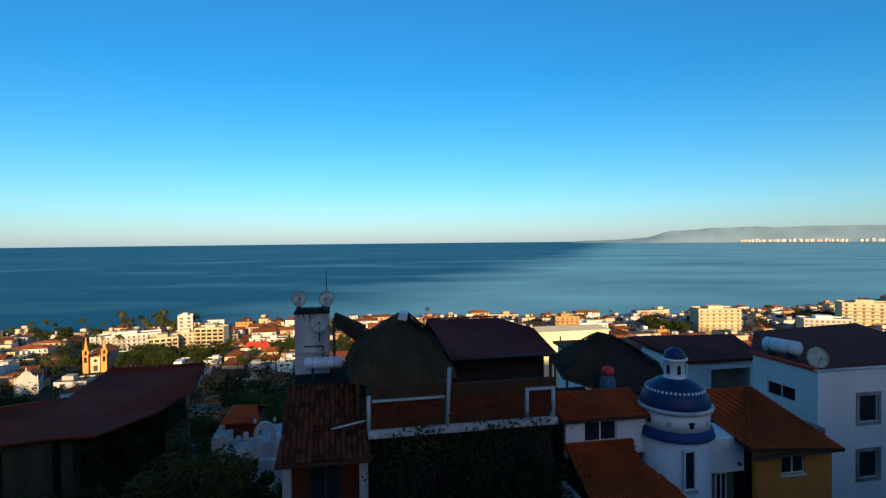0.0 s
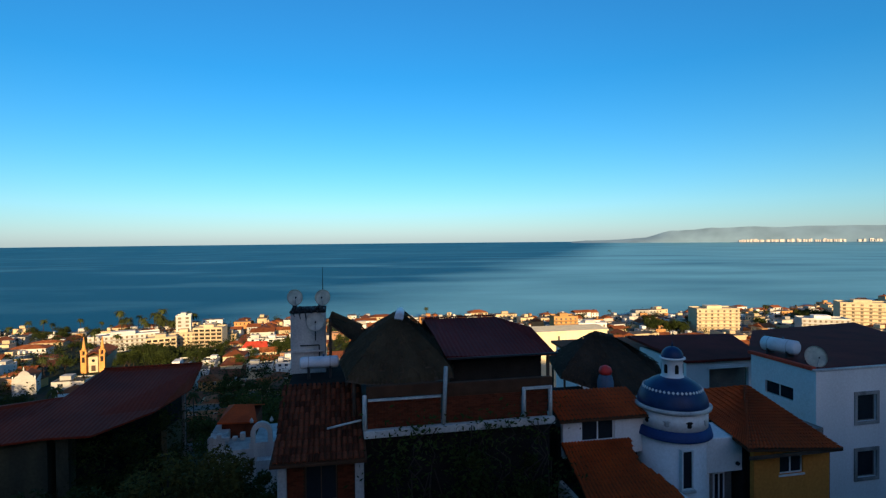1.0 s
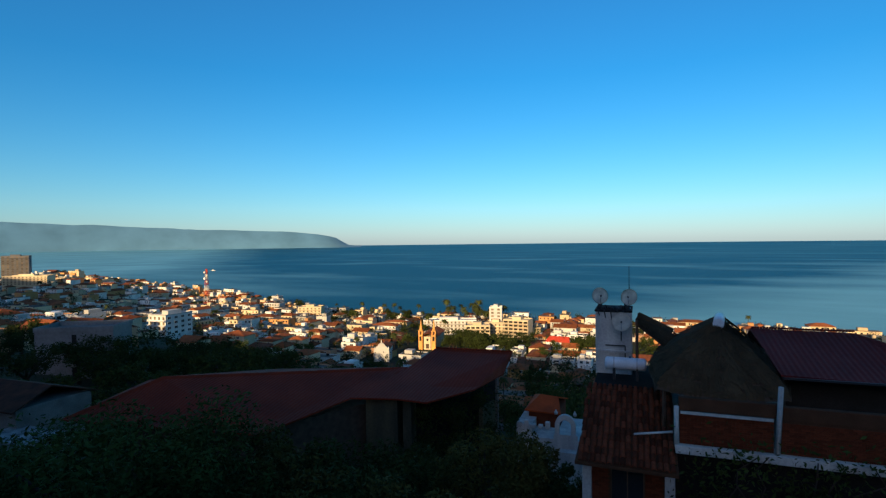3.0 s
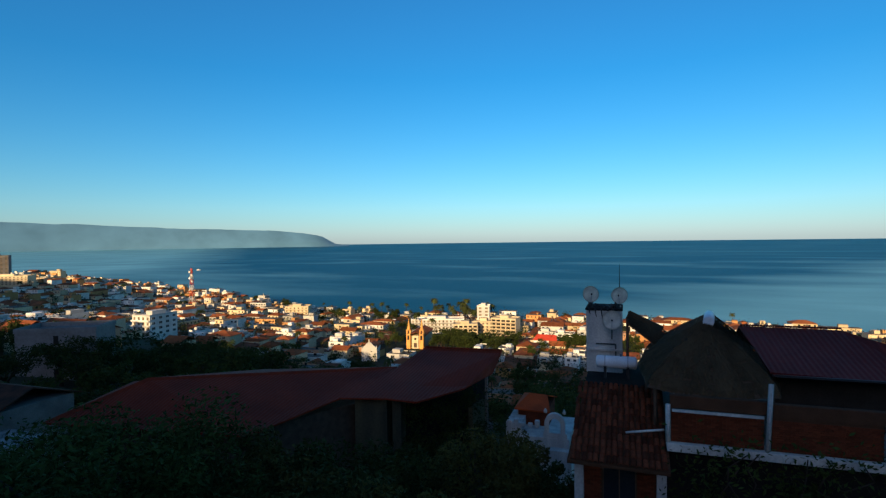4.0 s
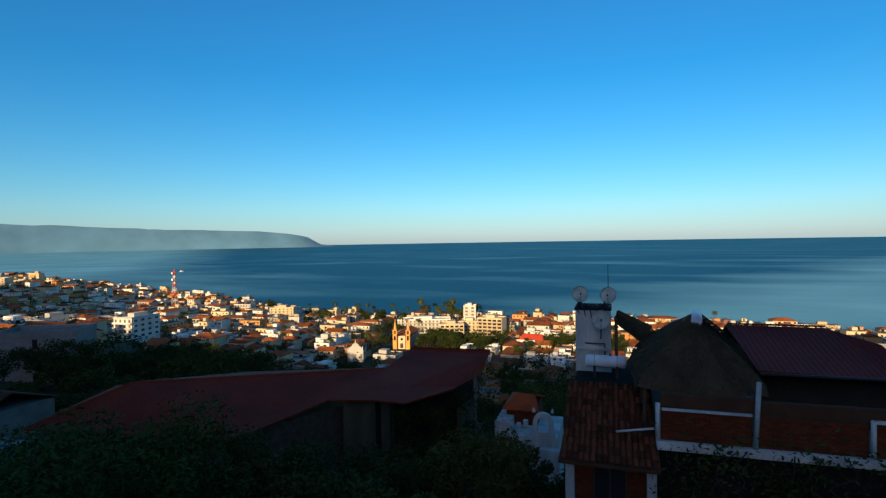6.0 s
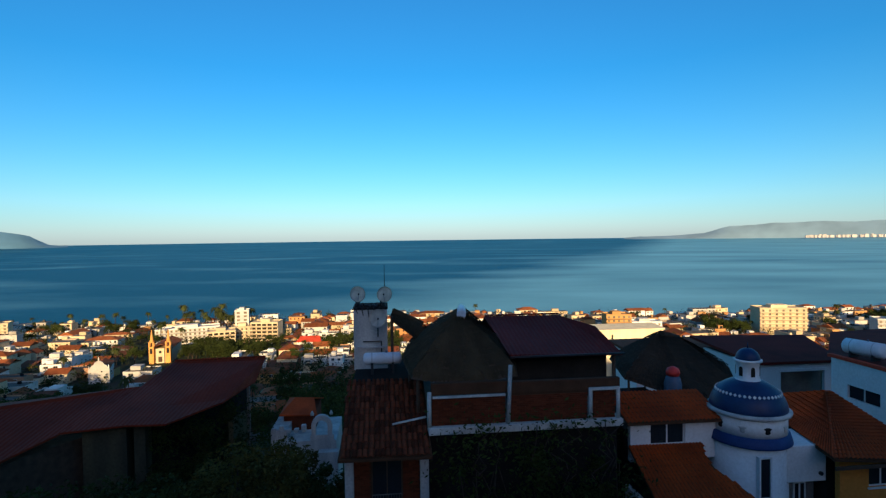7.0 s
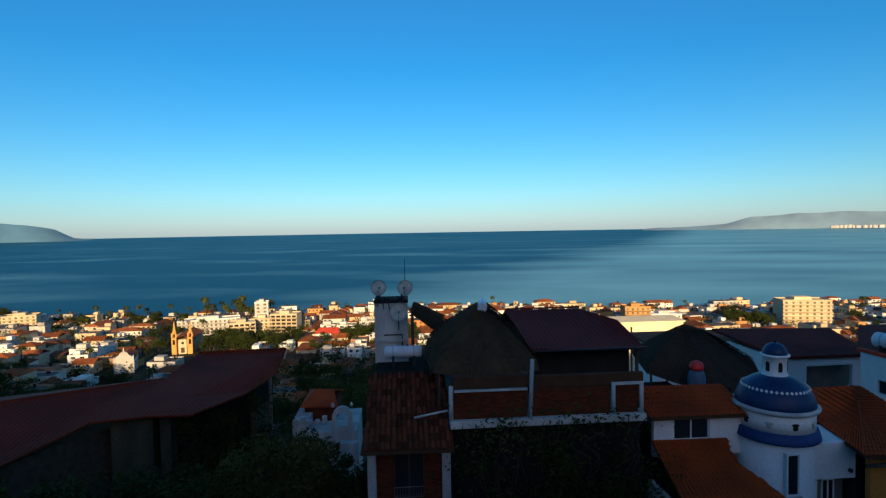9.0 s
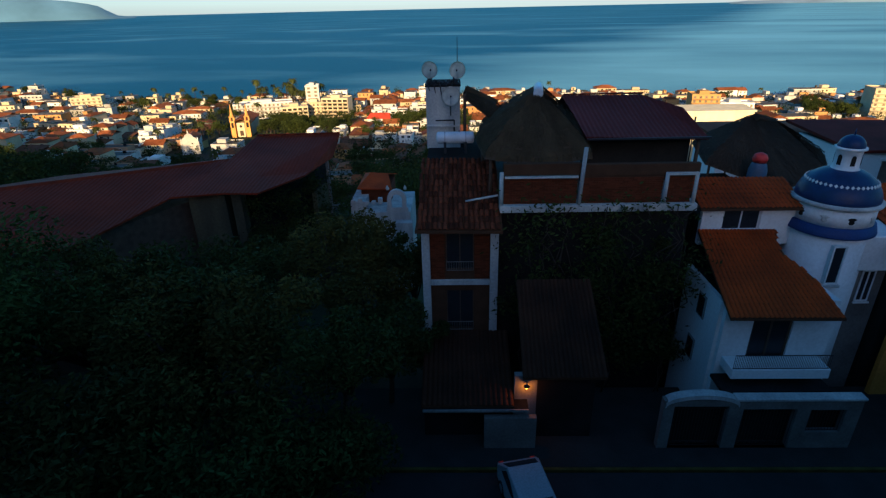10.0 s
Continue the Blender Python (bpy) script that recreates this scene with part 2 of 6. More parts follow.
def sea_water():
    m = bpy.data.materials.new("bay_water")
    m.use_nodes = True
    n, l = m.node_tree.nodes, m.node_tree.links
    b = n["Principled BSDF"]
    co = n.new("ShaderNodeTexCoord")
    mp = n.new("ShaderNodeMapping")
    mp.inputs["Scale"].default_value = (0.0009, 0.0022, 1)
    l.new(co.outputs["Object"], mp.inputs["Vector"])
    nz = n.new("ShaderNodeTexNoise")
    nz.inputs["Scale"].default_value, nz.inputs["Detail"].default_value = 1.6, 6
    l.new(mp.outputs[0], nz.inputs["Vector"])
    # ruffled dark water off the town; calm northern sheen and southern haze put into the colour
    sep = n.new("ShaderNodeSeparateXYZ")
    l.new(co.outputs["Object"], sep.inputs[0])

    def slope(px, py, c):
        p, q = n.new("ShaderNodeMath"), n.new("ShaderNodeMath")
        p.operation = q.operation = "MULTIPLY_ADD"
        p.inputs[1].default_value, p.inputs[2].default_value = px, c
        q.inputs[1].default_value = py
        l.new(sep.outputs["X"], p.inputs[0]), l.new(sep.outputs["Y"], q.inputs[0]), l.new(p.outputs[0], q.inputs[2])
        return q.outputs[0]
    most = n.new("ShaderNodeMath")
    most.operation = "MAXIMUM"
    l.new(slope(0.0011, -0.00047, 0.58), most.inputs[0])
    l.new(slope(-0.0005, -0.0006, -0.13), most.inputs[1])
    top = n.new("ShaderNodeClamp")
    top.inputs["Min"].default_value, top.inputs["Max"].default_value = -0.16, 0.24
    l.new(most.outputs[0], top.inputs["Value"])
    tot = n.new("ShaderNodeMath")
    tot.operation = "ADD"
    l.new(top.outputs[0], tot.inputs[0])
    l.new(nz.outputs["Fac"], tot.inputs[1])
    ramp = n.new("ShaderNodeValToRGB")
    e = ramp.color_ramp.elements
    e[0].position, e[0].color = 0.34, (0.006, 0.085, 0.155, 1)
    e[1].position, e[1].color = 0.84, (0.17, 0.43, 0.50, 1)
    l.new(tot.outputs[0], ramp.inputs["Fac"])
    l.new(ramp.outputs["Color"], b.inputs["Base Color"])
    b.inputs["Roughness"].default_value = 0.45
    b.inputs["Specular IOR Level"].default_value = 0.015
    w = n.new("ShaderNodeTexNoise")
    w.inputs["Scale"].default_value, w.inputs["Detail"].default_value = 0.12, 6
    l.new(co.outputs["Object"], w.inputs["Vector"])
    bp = n.new("ShaderNodeBump")
    bp.inputs["Strength"].default_value, bp.inputs["Distance"].default_value = 0.5, 1.2
    l.new(w.outputs["Fac"], bp.inputs["Height"])
    l.new(bp.outputs["Normal"], b.inputs["Normal"])
    return m


M_SEA = sea_water()

# ---- building helpers ----
TURN = 11.0
CA, SA = math.cos(radians(TURN)), math.sin(radians(TURN))
BASES = {}


def uvw(u, v, z):
    """From the houses' axes (u along the street, v downhill) to the world."""
    return (CA * u - SA * v, SA * u + CA * v, z)


def thing(name, base, label, category, group="", kind="", turn=TURN, flat=False):
    """A top-level Empty at its base; base in street axes, or in world axes when flat."""
    ob = new(name)
    ob.empty_display_size = 0.5
    place = base if flat else uvw(*base)
    ob.matrix_basis = pose(*place, 0, 0, turn)
    BASES[ob.name] = Vector(base)
    return tagged(ob, label, category, group, kind)


def finish(name, bm, mats):
    bm.normal_update()
    me = bpy.data.meshes.new(name)
    bm.to_mesh(me)
    bm.free()
    for m in (mats if isinstance(mats, (list, tuple)) else [mats]):
        me.materials.append(m)
    return me


def part(name, bm, mats, parent, label="", local=False, kind=""):
    """Links a bmesh as one mesh under a thing or a part. Meshes are in street axes unless local."""
    top = parent
    while top.parent:
        top = top.parent
    if not local:
        bmesh.ops.translate(bm, vec=-BASES[top.name], verts=bm.verts)
    ob = new(name, finish(name, bm, mats))
    ob.parent = parent
    return tagged(ob, label, "", "", kind)


def share(name, mesh, parent, m):
    ob = new(name, mesh)
    ob.parent = parent
    ob.matrix_basis = m
    return ob


def structure(name, bm, mats, label, category):
    return tagged(new(name, finish(name, bm, mats)), label, category, "", "structure")


def box(bm, x0, y0, z0, x1, y1, z1, bevel=0.0, slot=0):
    vs = [bm.verts.new((x, y, z)) for z in (z0, z1) for x, y in ((x0, y0), (x1, y0), (x1, y1), (x0, y1))]
    fs = [bm.faces.new([vs[i] for i in q]) for q in ((3, 2, 1, 0), (4, 5, 6, 7), (0, 1, 5, 4), (1, 2, 6, 5), (2, 3, 7, 6), (3, 0, 4, 7))]
    for f in fs:
        f.material_index = slot
    if bevel:
        es = list({e for f in fs for e in f.edges})
        bmesh.ops.bevel(bm, geom=es, offset=bevel, segments=1, affect="EDGES")
    return bm


def boxed(*a, **k):
    return box(bmesh.new(), *a, **k)


def prism(bm, poly, z0, z1):
    lo, hi = [bm.verts.new((x, y, z0)) for x, y in poly], [bm.verts.new((x, y, z1)) for x, y in poly]
    n = len(poly)
    bm.faces.new(lo[::-1]), bm.faces.new(hi)
    for i in range(n):
        bm.faces.new((lo[i], lo[(i + 1) % n], hi[(i + 1) % n], hi[i]))
    return bm


def slab(bm, pts, thick, slot=0):
    """A sheet through points, thickened downwards."""
    hi = [bm.verts.new(p) for p in pts]
    lo = [bm.verts.new((p[0], p[1], p[2] - thick)) for p in pts]
    n = len(pts)
    fs = [bm.faces.new(hi), bm.faces.new(lo[::-1])]
    for i in range(n):
        fs.append(bm.faces.new((lo[i], lo[(i + 1) % n], hi[(i + 1) % n], hi[i])))
    for f in fs:
        f.material_index = slot
    bmesh.ops.recalc_face_normals(bm, faces=fs)
    return bm


def lathe(bm, cx, cy, prof, seg=32, slot=0, closed=True):
    """Turns (radius, z) pairs about an upright axis."""
    rings = []
    for r, z in prof:
        rings.append([bm.verts.new((cx + max(r, 0.002) * math.cos(2 * math.pi * i / seg), cy + max(r, 0.002) * math.sin(2 * math.pi * i / seg), z)) for i in range(seg)])
    for a, b in zip(rings, rings[1:]):
        for i in range(seg):
            f = bm.faces.new((a[i], a[(i + 1) % seg], b[(i + 1) % seg], b[i]))
            f.smooth, f.material_index = True, slot
    if closed:
        bm.faces.new(rings[0][::-1]).material_index = slot
        bm.faces.new(rings[-1]).material_index = slot
    return bm


def rod(bm, a, b, r, seg=8, r2=None, slot=0):
    a, b = Vector(a), Vector(b)
    q = (b - a).to_track_quat("Z", "Y").to_matrix()
    r2 = r if r2 is None else r2
    ra = [bm.verts.new(a + q @ Vector((r * math.cos(2 * math.pi * i / seg), r * math.sin(2 * math.pi * i / seg), 0))) for i in range(seg)]
    rb = [bm.verts.new(b + q @ Vector((r2 * math.cos(2 * math.pi * i / seg), r2 * math.sin(2 * math.pi * i / seg), 0))) for i in range(seg)]
    for i in range(seg):
        f = bm.faces.new((ra[i], ra[(i + 1) % seg], rb[(i + 1) % seg], rb[i]))
        f.smooth, f.material_index = True, slot
    bm.faces.new(ra[::-1]).material_index = slot
    bm.faces.new(rb).material_index = slot
    return bm


def wall_with_holes(bm, u0, u1, z0, z1, v0, v1, holes):
    """A wall facing the street, cut right through at holes (u0, z0, u1, z1)."""
    us = sorted({u0, u1, *[h[0] for h in holes], *[h[2] for h in holes]})
    zs = sorted({z0, z1, *[h[1] for h in holes], *[h[3] for h in holes]})
    nu, nz = len(us) - 1, len(zs) - 1

    def solid(i, k):
        if not (0 <= i < nu and 0 <= k < nz):
            return False
        mu, mz = (us[i] + us[i + 1]) / 2, (zs[k] + zs[k + 1]) / 2
        return not any(h[0] < mu < h[2] and h[1] < mz < h[3] for h in holes)
    made = {}

    def at(i, k, v):
        if (i, k, v) not in made:
            made[i, k, v] = bm.verts.new((us[i], v, zs[k]))
        return made[i, k, v]
    for i in range(nu):
        for k in range(nz):
            if not solid(i, k):
                continue
            bm.faces.new((at(i, k, v0), at(i + 1, k, v0), at(i + 1, k + 1, v0), at(i, k + 1, v0)))
            bm.faces.new((at(i, k + 1, v1), at(i + 1, k + 1, v1), at(i + 1, k, v1), at(i, k, v1)))
            for di, dk, p, q in ((-1, 0, (i, k + 1), (i, k)), (1, 0, (i + 1, k), (i + 1, k + 1)), (0, -1, (i, k), (i + 1, k)), (0, 1, (i + 1, k + 1), (i, k + 1))):
                if not solid(i + di, k + dk):
                    bm.faces.new((at(*q, v0), at(*p, v0), at(*p, v1), at(*q, v1)))
    return bm


def window(parent, u0, z0, u1, z1, v, depth=0.1, bars=1, name="window", framed=M_WHITE):
    """A recessed window in a street-facing wall: frame, panes and a sill."""
    w = part(name, frame_ring(u0, z0, u1, z1, v, v + 0.06, 0.06, bars), framed, parent)
    part("pane", boxed(u0 + 0.03, v + 0.03, z0 + 0.03, u1 - 0.03, v + 0.045, z1 - 0.03), M_GLASS, w)
    part("sill", boxed(u0 - 0.06, v - depth - 0.06, z0 - 0.09, u1 + 0.06, v, z0 - 0.01), framed, w)
    return w


def frame_ring(u0, z0, u1, z1, v0, v1, t, bars=1):
    w = (u1 - u0 - t) / (bars + 1)
    return wall_with_holes(bmesh.new(), u0, u1, z0, z1, v0, v1, [(u0 + t + i * w, z0 + t, u0 + (i + 1) * w, z1 - t) for i in range(bars + 1)])


def tile_mesh(width, length, material):
    """One tapered barrel tile lying along -y, its lower end at the origin's front."""
    bm = bmesh.new()
    rows = []
    for y, r in ((0.0, width * 0.52), (length, width * 0.42)):
        rows.append([bm.verts.new((r * math.cos(math.pi * i / 6), y, r * 0.75 * math.sin(math.pi * i / 6))) for i in range(7)])
        rows.append([bm.verts.new((r * 0.8 * math.cos(math.pi * i / 6), y, r * 0.75 * math.sin(math.pi * i / 6) - width * 0.1)) for i in range(7)])
    for i in range(6):
        f = bm.faces.new((rows[0][i + 1], rows[0][i], rows[2][i], rows[2][i + 1]))
        f.smooth = True
        bm.faces.new((rows[0][i], rows[0][i + 1], rows[1][i + 1], rows[1][i]))
    return finish("tile", bm, material)


def ribs(bm, a, b, c, d, width, edge=None):
    """Rows of barrel tiles over the sloped quad a-b (eave) to d-c (top), joined; each row steps over the one below."""
    a, b, c, d = map(Vector, (a, b, c, d))
    n = max(2, round((b - a).length / width))
    rows = max(2, round((d - a).length / 0.34))
    up = (b - a).cross(d - a).normalized()
    if up.z < 0:
        up = -up
    for i in range(n):
        for j in range(rows):
            def at(s, t):
                return (a.lerp(b, s)).lerp(d.lerp(c, s), t)
            s0, s1 = i / n, (i + 0.92) / n
            t0, t1 = j / rows, min(1.0, (j + 1.12) / rows)
            if edge and s1 > lerp(edge, (t0 + t1) / 2) + 0.01:
                continue
            prev = None
            lift = 0.045 * random.uniform(0.7, 1.3)
            for k in range(5):
                s, h = s0 + (s1 - s0) * k / 4, math.sin(math.pi * k / 4) * width * 0.36
                p, q = bm.verts.new(at(s, t0) + up * (h + lift)), bm.verts.new(at(s, t1) + up * (h * 0.85 + 0.005))
                if prev:
                    f = bm.faces.new((prev[0], p, q, prev[1]))
                    f.smooth = True
                prev = (p, q)
    return bm


def leaves(bm, count, place, size, rng, droop=0.3):
    for _ in range(count):
        c = Vector(place(rng))
        s = size * rng.uniform(0.6, 1.3)
        d = Vector((rng.gauss(0, 1), rng.gauss(0, 1), rng.gauss(-droop, 0.6))).normalized()
        w = d.orthogonal().normalized()
        w.rotate(Matrix.Rotation(rng.uniform(0, 6.28), 3, d))
        bm.faces.new([bm.verts.new(c + q) for q in (d * -s, w * s * 0.38, d * s, w * s * -0.38)])
    return bm

# ---- ground, sea, distance ----
SHORE = [(-180, 2600), (-100, 2600), (-75, 2000), (-50, 1280), (-40, 960), (-31, 725), (-18, 608), (-5, 600), (10, 612), (25, 606), (31, 613), (35, 622), (38, 646),
         (42, 676), (46, 770), (50, 900), (55, 1120), (57, 1190), (61, 1420), (65, 1760), (70, 1950), (90, 2600), (180, 2600)]
SLOPE = [(0, 72.2), (20, 72.2), (24, 70.5), (40, 67), (60, 61), (90, 52), (130, 42), (200, 26), (280, 16), (340, 12), (450, 7), (600, 2.5), (620, 0.6),
         (660, -3), (900, -12)]
CREST = [(-2500, 190), (-1200, 240), (-860, 228), (-790, 220), (-745, 230), (-700, 238), (-668, 231), (-600, 216), (-545, 204), (-450, 188), (-360, 163), (-320, 151), (-298, 151), (-275, 161), (-250, 161), (-222, 157),
         (-192, 158), (-172, 149), (-145, 149), (-110, 154), (-60, 160), (-40, 160), (48, 157), (66, 151), (110, 149), (400, 150), (700, 145), (2500, 110)]


def lerp(tab, x):
    for (a, p), (b, q) in zip(tab, tab[1:]):
        if x <= b:
            return p + (q - p) * max(0.0, (x - a) / (b - a))
    return tab[-1][1]


def smooth(a, b, x):
    s = min(1.0, max(0.0, (x - a) / (b - a)))
    return s * s * (3 - 2 * s)


def ground_z(x, y):
    d, b = math.hypot(x, y), math.degrees(math.atan2(-x, y))
    k = 620 / lerp(SHORE, b)
    z = lerp(SLOPE, d * (1 + (k - 1) * smooth(20, 150, d)))
    z += 30 * math.exp(-((b - 67) / 5) ** 2 - ((d - 1050) / 260) ** 2)
    u, v = CA * x + SA * y, -SA * x + CA * y
    if v < 10:
        if d > 45:
            back = 72.2 + (lerp(CREST, u) - 72.2) * smooth(12, 250, -v) - 0.15 * max(0, -v - 250)
            w = smooth(-40, 10, v)
            z = z * w + max(back, 0) * (1 - w)
        else:
            z = 72.2 + (z - 72.2) * smooth(20, 45, d)
    return z


def polar_sheet(radii, step, height):
    bm = bmesh.new()
    n = 360 // step
    mid = bm.verts.new((0, 0, height(0, 0)))
    rows = []
    for r in radii:
        row = []
        for i in range(n):
            a = radians(i * step)
            x, y = r * math.sin(a), r * math.cos(a)
            row.append(bm.verts.new((x, y, height(x, y))))
        rows.append(row)
    for i in range(n):
        bm.faces.new((mid, rows[0][(i + 1) % n], rows[0][i]))
    for a, b in zip(rows, rows[1:]):
        for i in range(n):
            bm.faces.new((a[i], a[(i + 1) % n], b[(i + 1) % n], b[i])).smooth = True
    bmesh.ops.recalc_face_normals(bm, faces=bm.faces)
    return bm


structure("ground", polar_sheet([8, 14, 20, 24, 30, 38, 48, 60, 75, 92, 112, 135, 160, 190, 220, 250, 280, 320, 360, 410, 470, 540, 620, 700, 800, 920, 1060, 1230, 1420, 1650, 1900, 2300], 2,
                                lambda x, y: ground_z(x, y) - 0.25), M_SANDG, "dark earth hillside falling from the street to the bay", "ground")


def sea_height(x, y):
    r = math.hypot(x, y)
    return 64.4 * smooth(2400, 7500, r) / smooth(2400, 7500, 4900)


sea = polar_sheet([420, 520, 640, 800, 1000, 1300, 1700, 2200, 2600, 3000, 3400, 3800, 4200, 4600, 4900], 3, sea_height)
structure("water", sea, M_SEA, "calm blue bay water with paler wind streaks, sheen and haze put into its colour", "sea")


def mountain_range(name, spans, distance, label, material=M_MOUNT, high=1.0):
    """A far ridge: bearings in degrees and crest heights in degrees above the eye."""
    bm = bmesh.new()
    rows = []
    b0, b1 = spans[0][0], spans[-1][0]
    n = 90
    for i in range(n + 1):
        b = b0 + (b1 - b0) * i / n
        e = lerp(spans, b) * high + 0.16 * noise.noise((b * 0.35, 3.1, 0)) + 0.05 * noise.noise((b * 1.7, 9.0, 0))
        top = 90 + math.tan(radians(max(e, -0.28))) * distance
        row = []
        for k in range(5):
            rr = distance - 160 * (1 - k / 4)
            zz = 40 + (top - 40) * (k / 4) ** 0.8 + 5 * noise.noise((b * 0.8, k, 5))
            if k == 4:
                zz = top
            row.append(bm.verts.new((-rr * math.sin(radians(b)), rr * math.cos(radians(b)), zz)))
        rows.append(row)
    for p, q in zip(rows, rows[1:]):
        for k in range(4):
            bm.faces.new((p[k], q[k], q[k + 1], p[k + 1])).smooth = True
    bmesh.ops.recalc_face_normals(bm, faces=bm.faces)
    return structure(name, bm, material, label, "mountains")


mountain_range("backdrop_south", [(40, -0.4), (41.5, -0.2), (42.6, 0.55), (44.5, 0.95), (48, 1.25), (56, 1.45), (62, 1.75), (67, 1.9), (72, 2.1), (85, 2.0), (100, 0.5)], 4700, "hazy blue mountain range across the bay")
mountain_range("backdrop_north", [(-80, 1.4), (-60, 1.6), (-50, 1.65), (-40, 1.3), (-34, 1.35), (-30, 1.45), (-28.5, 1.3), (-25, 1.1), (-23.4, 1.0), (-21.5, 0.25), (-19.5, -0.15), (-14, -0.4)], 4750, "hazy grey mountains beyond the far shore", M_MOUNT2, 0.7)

bm = bmesh.new()
rng = random.Random(4)
for i in range(110):
    b = rng.uniform(-37.5, -29.5) if i < 80 else rng.uniform(-46, -38.5)
    rr, w = 4480, rng.uniform(10, 34)
    h = rng.uniform(-2, 2.5) if rng.random() > 0.06 else 6
    x, y = -rr * math.sin(radians(b)), rr * math.cos(radians(b))
    box(bm, x - w / 2, y - 6, 55, x + w / 2, y + 6, 71 + h)
tagged(new("distant_hotels", finish("distant_hotels", bm, M_FARWHITE)), "strip of sunlit white hotels on the far shore", "far buildings", "", "stuff")

# ---- street ----
bm = bmesh.new()
box(bm, -60, 8.2, 71.9, 60, 16.4, 72.3)
bmesh.ops.rotate(bm, cent=(0, 0, 0), matrix=Matrix.Rotation(radians(TURN), 3, "Z"), verts=bm.verts)
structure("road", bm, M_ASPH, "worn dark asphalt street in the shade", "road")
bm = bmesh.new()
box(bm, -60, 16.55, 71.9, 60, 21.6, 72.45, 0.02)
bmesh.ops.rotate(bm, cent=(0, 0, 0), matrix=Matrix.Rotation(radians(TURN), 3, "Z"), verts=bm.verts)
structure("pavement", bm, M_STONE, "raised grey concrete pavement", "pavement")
bm = bmesh.new()
box(bm, -60, 16.4, 71.9, 60, 16.55, 72.46, 0.015)
bmesh.ops.rotate(bm, cent=(0, 0, 0), matrix=Matrix.Rotation(radians(TURN), 3, "Z"), verts=bm.verts)
structure("kerb", bm, M_KERB, "yellow painted street kerb", "kerb")

# the plain building behind the camera, and unseen blocks added beside it to block skylight
bm = bmesh.new()
box(bm, -10, -14, 70, 10, -0.9, 88.4)
box(bm, -60, -14, 70, -10.5, 3.5, 88.5)
box(bm, 10.5, -14, 70, 60, 3.5, 87.0)
bmesh.ops.rotate(bm, cent=(0, 0, 0), matrix=Matrix.Rotation(radians(TURN), 3, "Z"), verts=bm.verts)
structure("wall_east", bm, M_GREY, "plain building under the viewpoint, with unseen blocks added beside it against skylight", "wall")


# ---- tower house with the barrel-tile roof ----
def tower_house():
    h = thing("tower_house", (0, 21.6, 70.0), "narrow brick tower house with white concrete pillars", "house")
    infill = part("wall", wall_with_holes(bmesh.new(), -1.40, 1.30, 70.0, 81.2, 21.72, 21.95,
                                 [(-0.68, 79.05, 0.58, 80.85), (-0.68, 75.9, 0.58, 78.0)]), M_MORTAR, h, "brick infill wall")
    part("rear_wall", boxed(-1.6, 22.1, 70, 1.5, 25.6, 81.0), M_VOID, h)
    for u in (-1.75, 1.30):
        part("pillar", boxed(u, 21.55, 70.0, u + 0.36, 22.05, 81.25, 0.02), M_OLDWHITE, h, "weathered white pillar")
    part("beam", boxed(-1.39, 21.58, 78.33, 1.30, 22.0, 78.58, 0.015), M_OLDWHITE, h, "white floor band")
    part("beam", boxed(-1.39, 21.58, 75.3, 1.30, 22.0, 75.5, 0.015), M_OLDWHITE, h)
    for z0, z1 in ((79.05, 80.85), (75.9, 78.0)):
        w = part("window", frame_ring(-0.68, z0, 0.58, z1, 21.8, 21.88, 0.05, 1), M_WOOD, h, "dark timber window")
        part("pane", boxed(-0.63, 21.83, z0 + 0.05, 0.53, 21.85, z1 - 0.05), M_GLASS, w)
        part("railing", railing(-0.66, 0.56, z0, z0 + 0.45, 21.66), M_GREY, w, "", False, "stuff")
    roof = part("roof", slab(bmesh.new(), [(-1.95, 20.75, 81.38), (1.75, 20.75, 81.33), (1.75, 25.6, 83.05), (-1.6, 25.6, 83.12)], 0.12), M_MORTAR, h, "old clay barrel-tile roof")
    part("deck", boxed(-1.6, 25.6, 70, 1.7, 30.0, 83.15), M_DARKC, h, "near-black flat roof")
    stack = part("stair_tower", boxed(-1.68, 27.9, 83.1, 0.07, 29.8, 86.24, 0.03), M_OLDWHITE, h, "stained white roof stair tower")
    part("cornice", boxed(-1.72, 27.85, 86.25, 0.1, 29.9, 86.37, 0.03), M_DARKC, stack)
    part("roof_ledge", boxed(-1.6, 27.75, 84.25, 0.0, 27.9, 84.35), M_OLDWHITE, stack)
    part("pipe", rod(rod(bmesh.new(), (-1.2, 27.8, 84.6), (-0.25, 27.8, 84.6), 0.03), (-0.25, 27.8, 84.6), (-0.25, 27.8, 84.0), 0.03), M_IRON, stack)
    part("spar", rod(bmesh.new(), (0.2, 21.9, 82.27), (1.6, 21.9, 82.52), 0.045), M_OLDWHITE, h, "pale pole lying over the roof tiles")
    return h, roof, infill


def railing(u0, u1, z0, z1, v, step=0.11):
    bm = bmesh.new()
    box(bm, u0, v - 0.015, z1 - 0.03, u1, v + 0.015, z1), box(bm, u0, v - 0.015, z0, u1, v + 0.015, z0 + 0.025)
    n = max(2, int((u1 - u0) / step))
    for i in range(n + 1):
        u = u0 + (u1 - u0 - 0.014) * i / n
        box(bm, u, v - 0.007, z0 + 0.025, u + 0.014, v + 0.007, z1 - 0.03)
    return bm


TOWER, TOWER_ROOF, TOWER_WALL = tower_house()


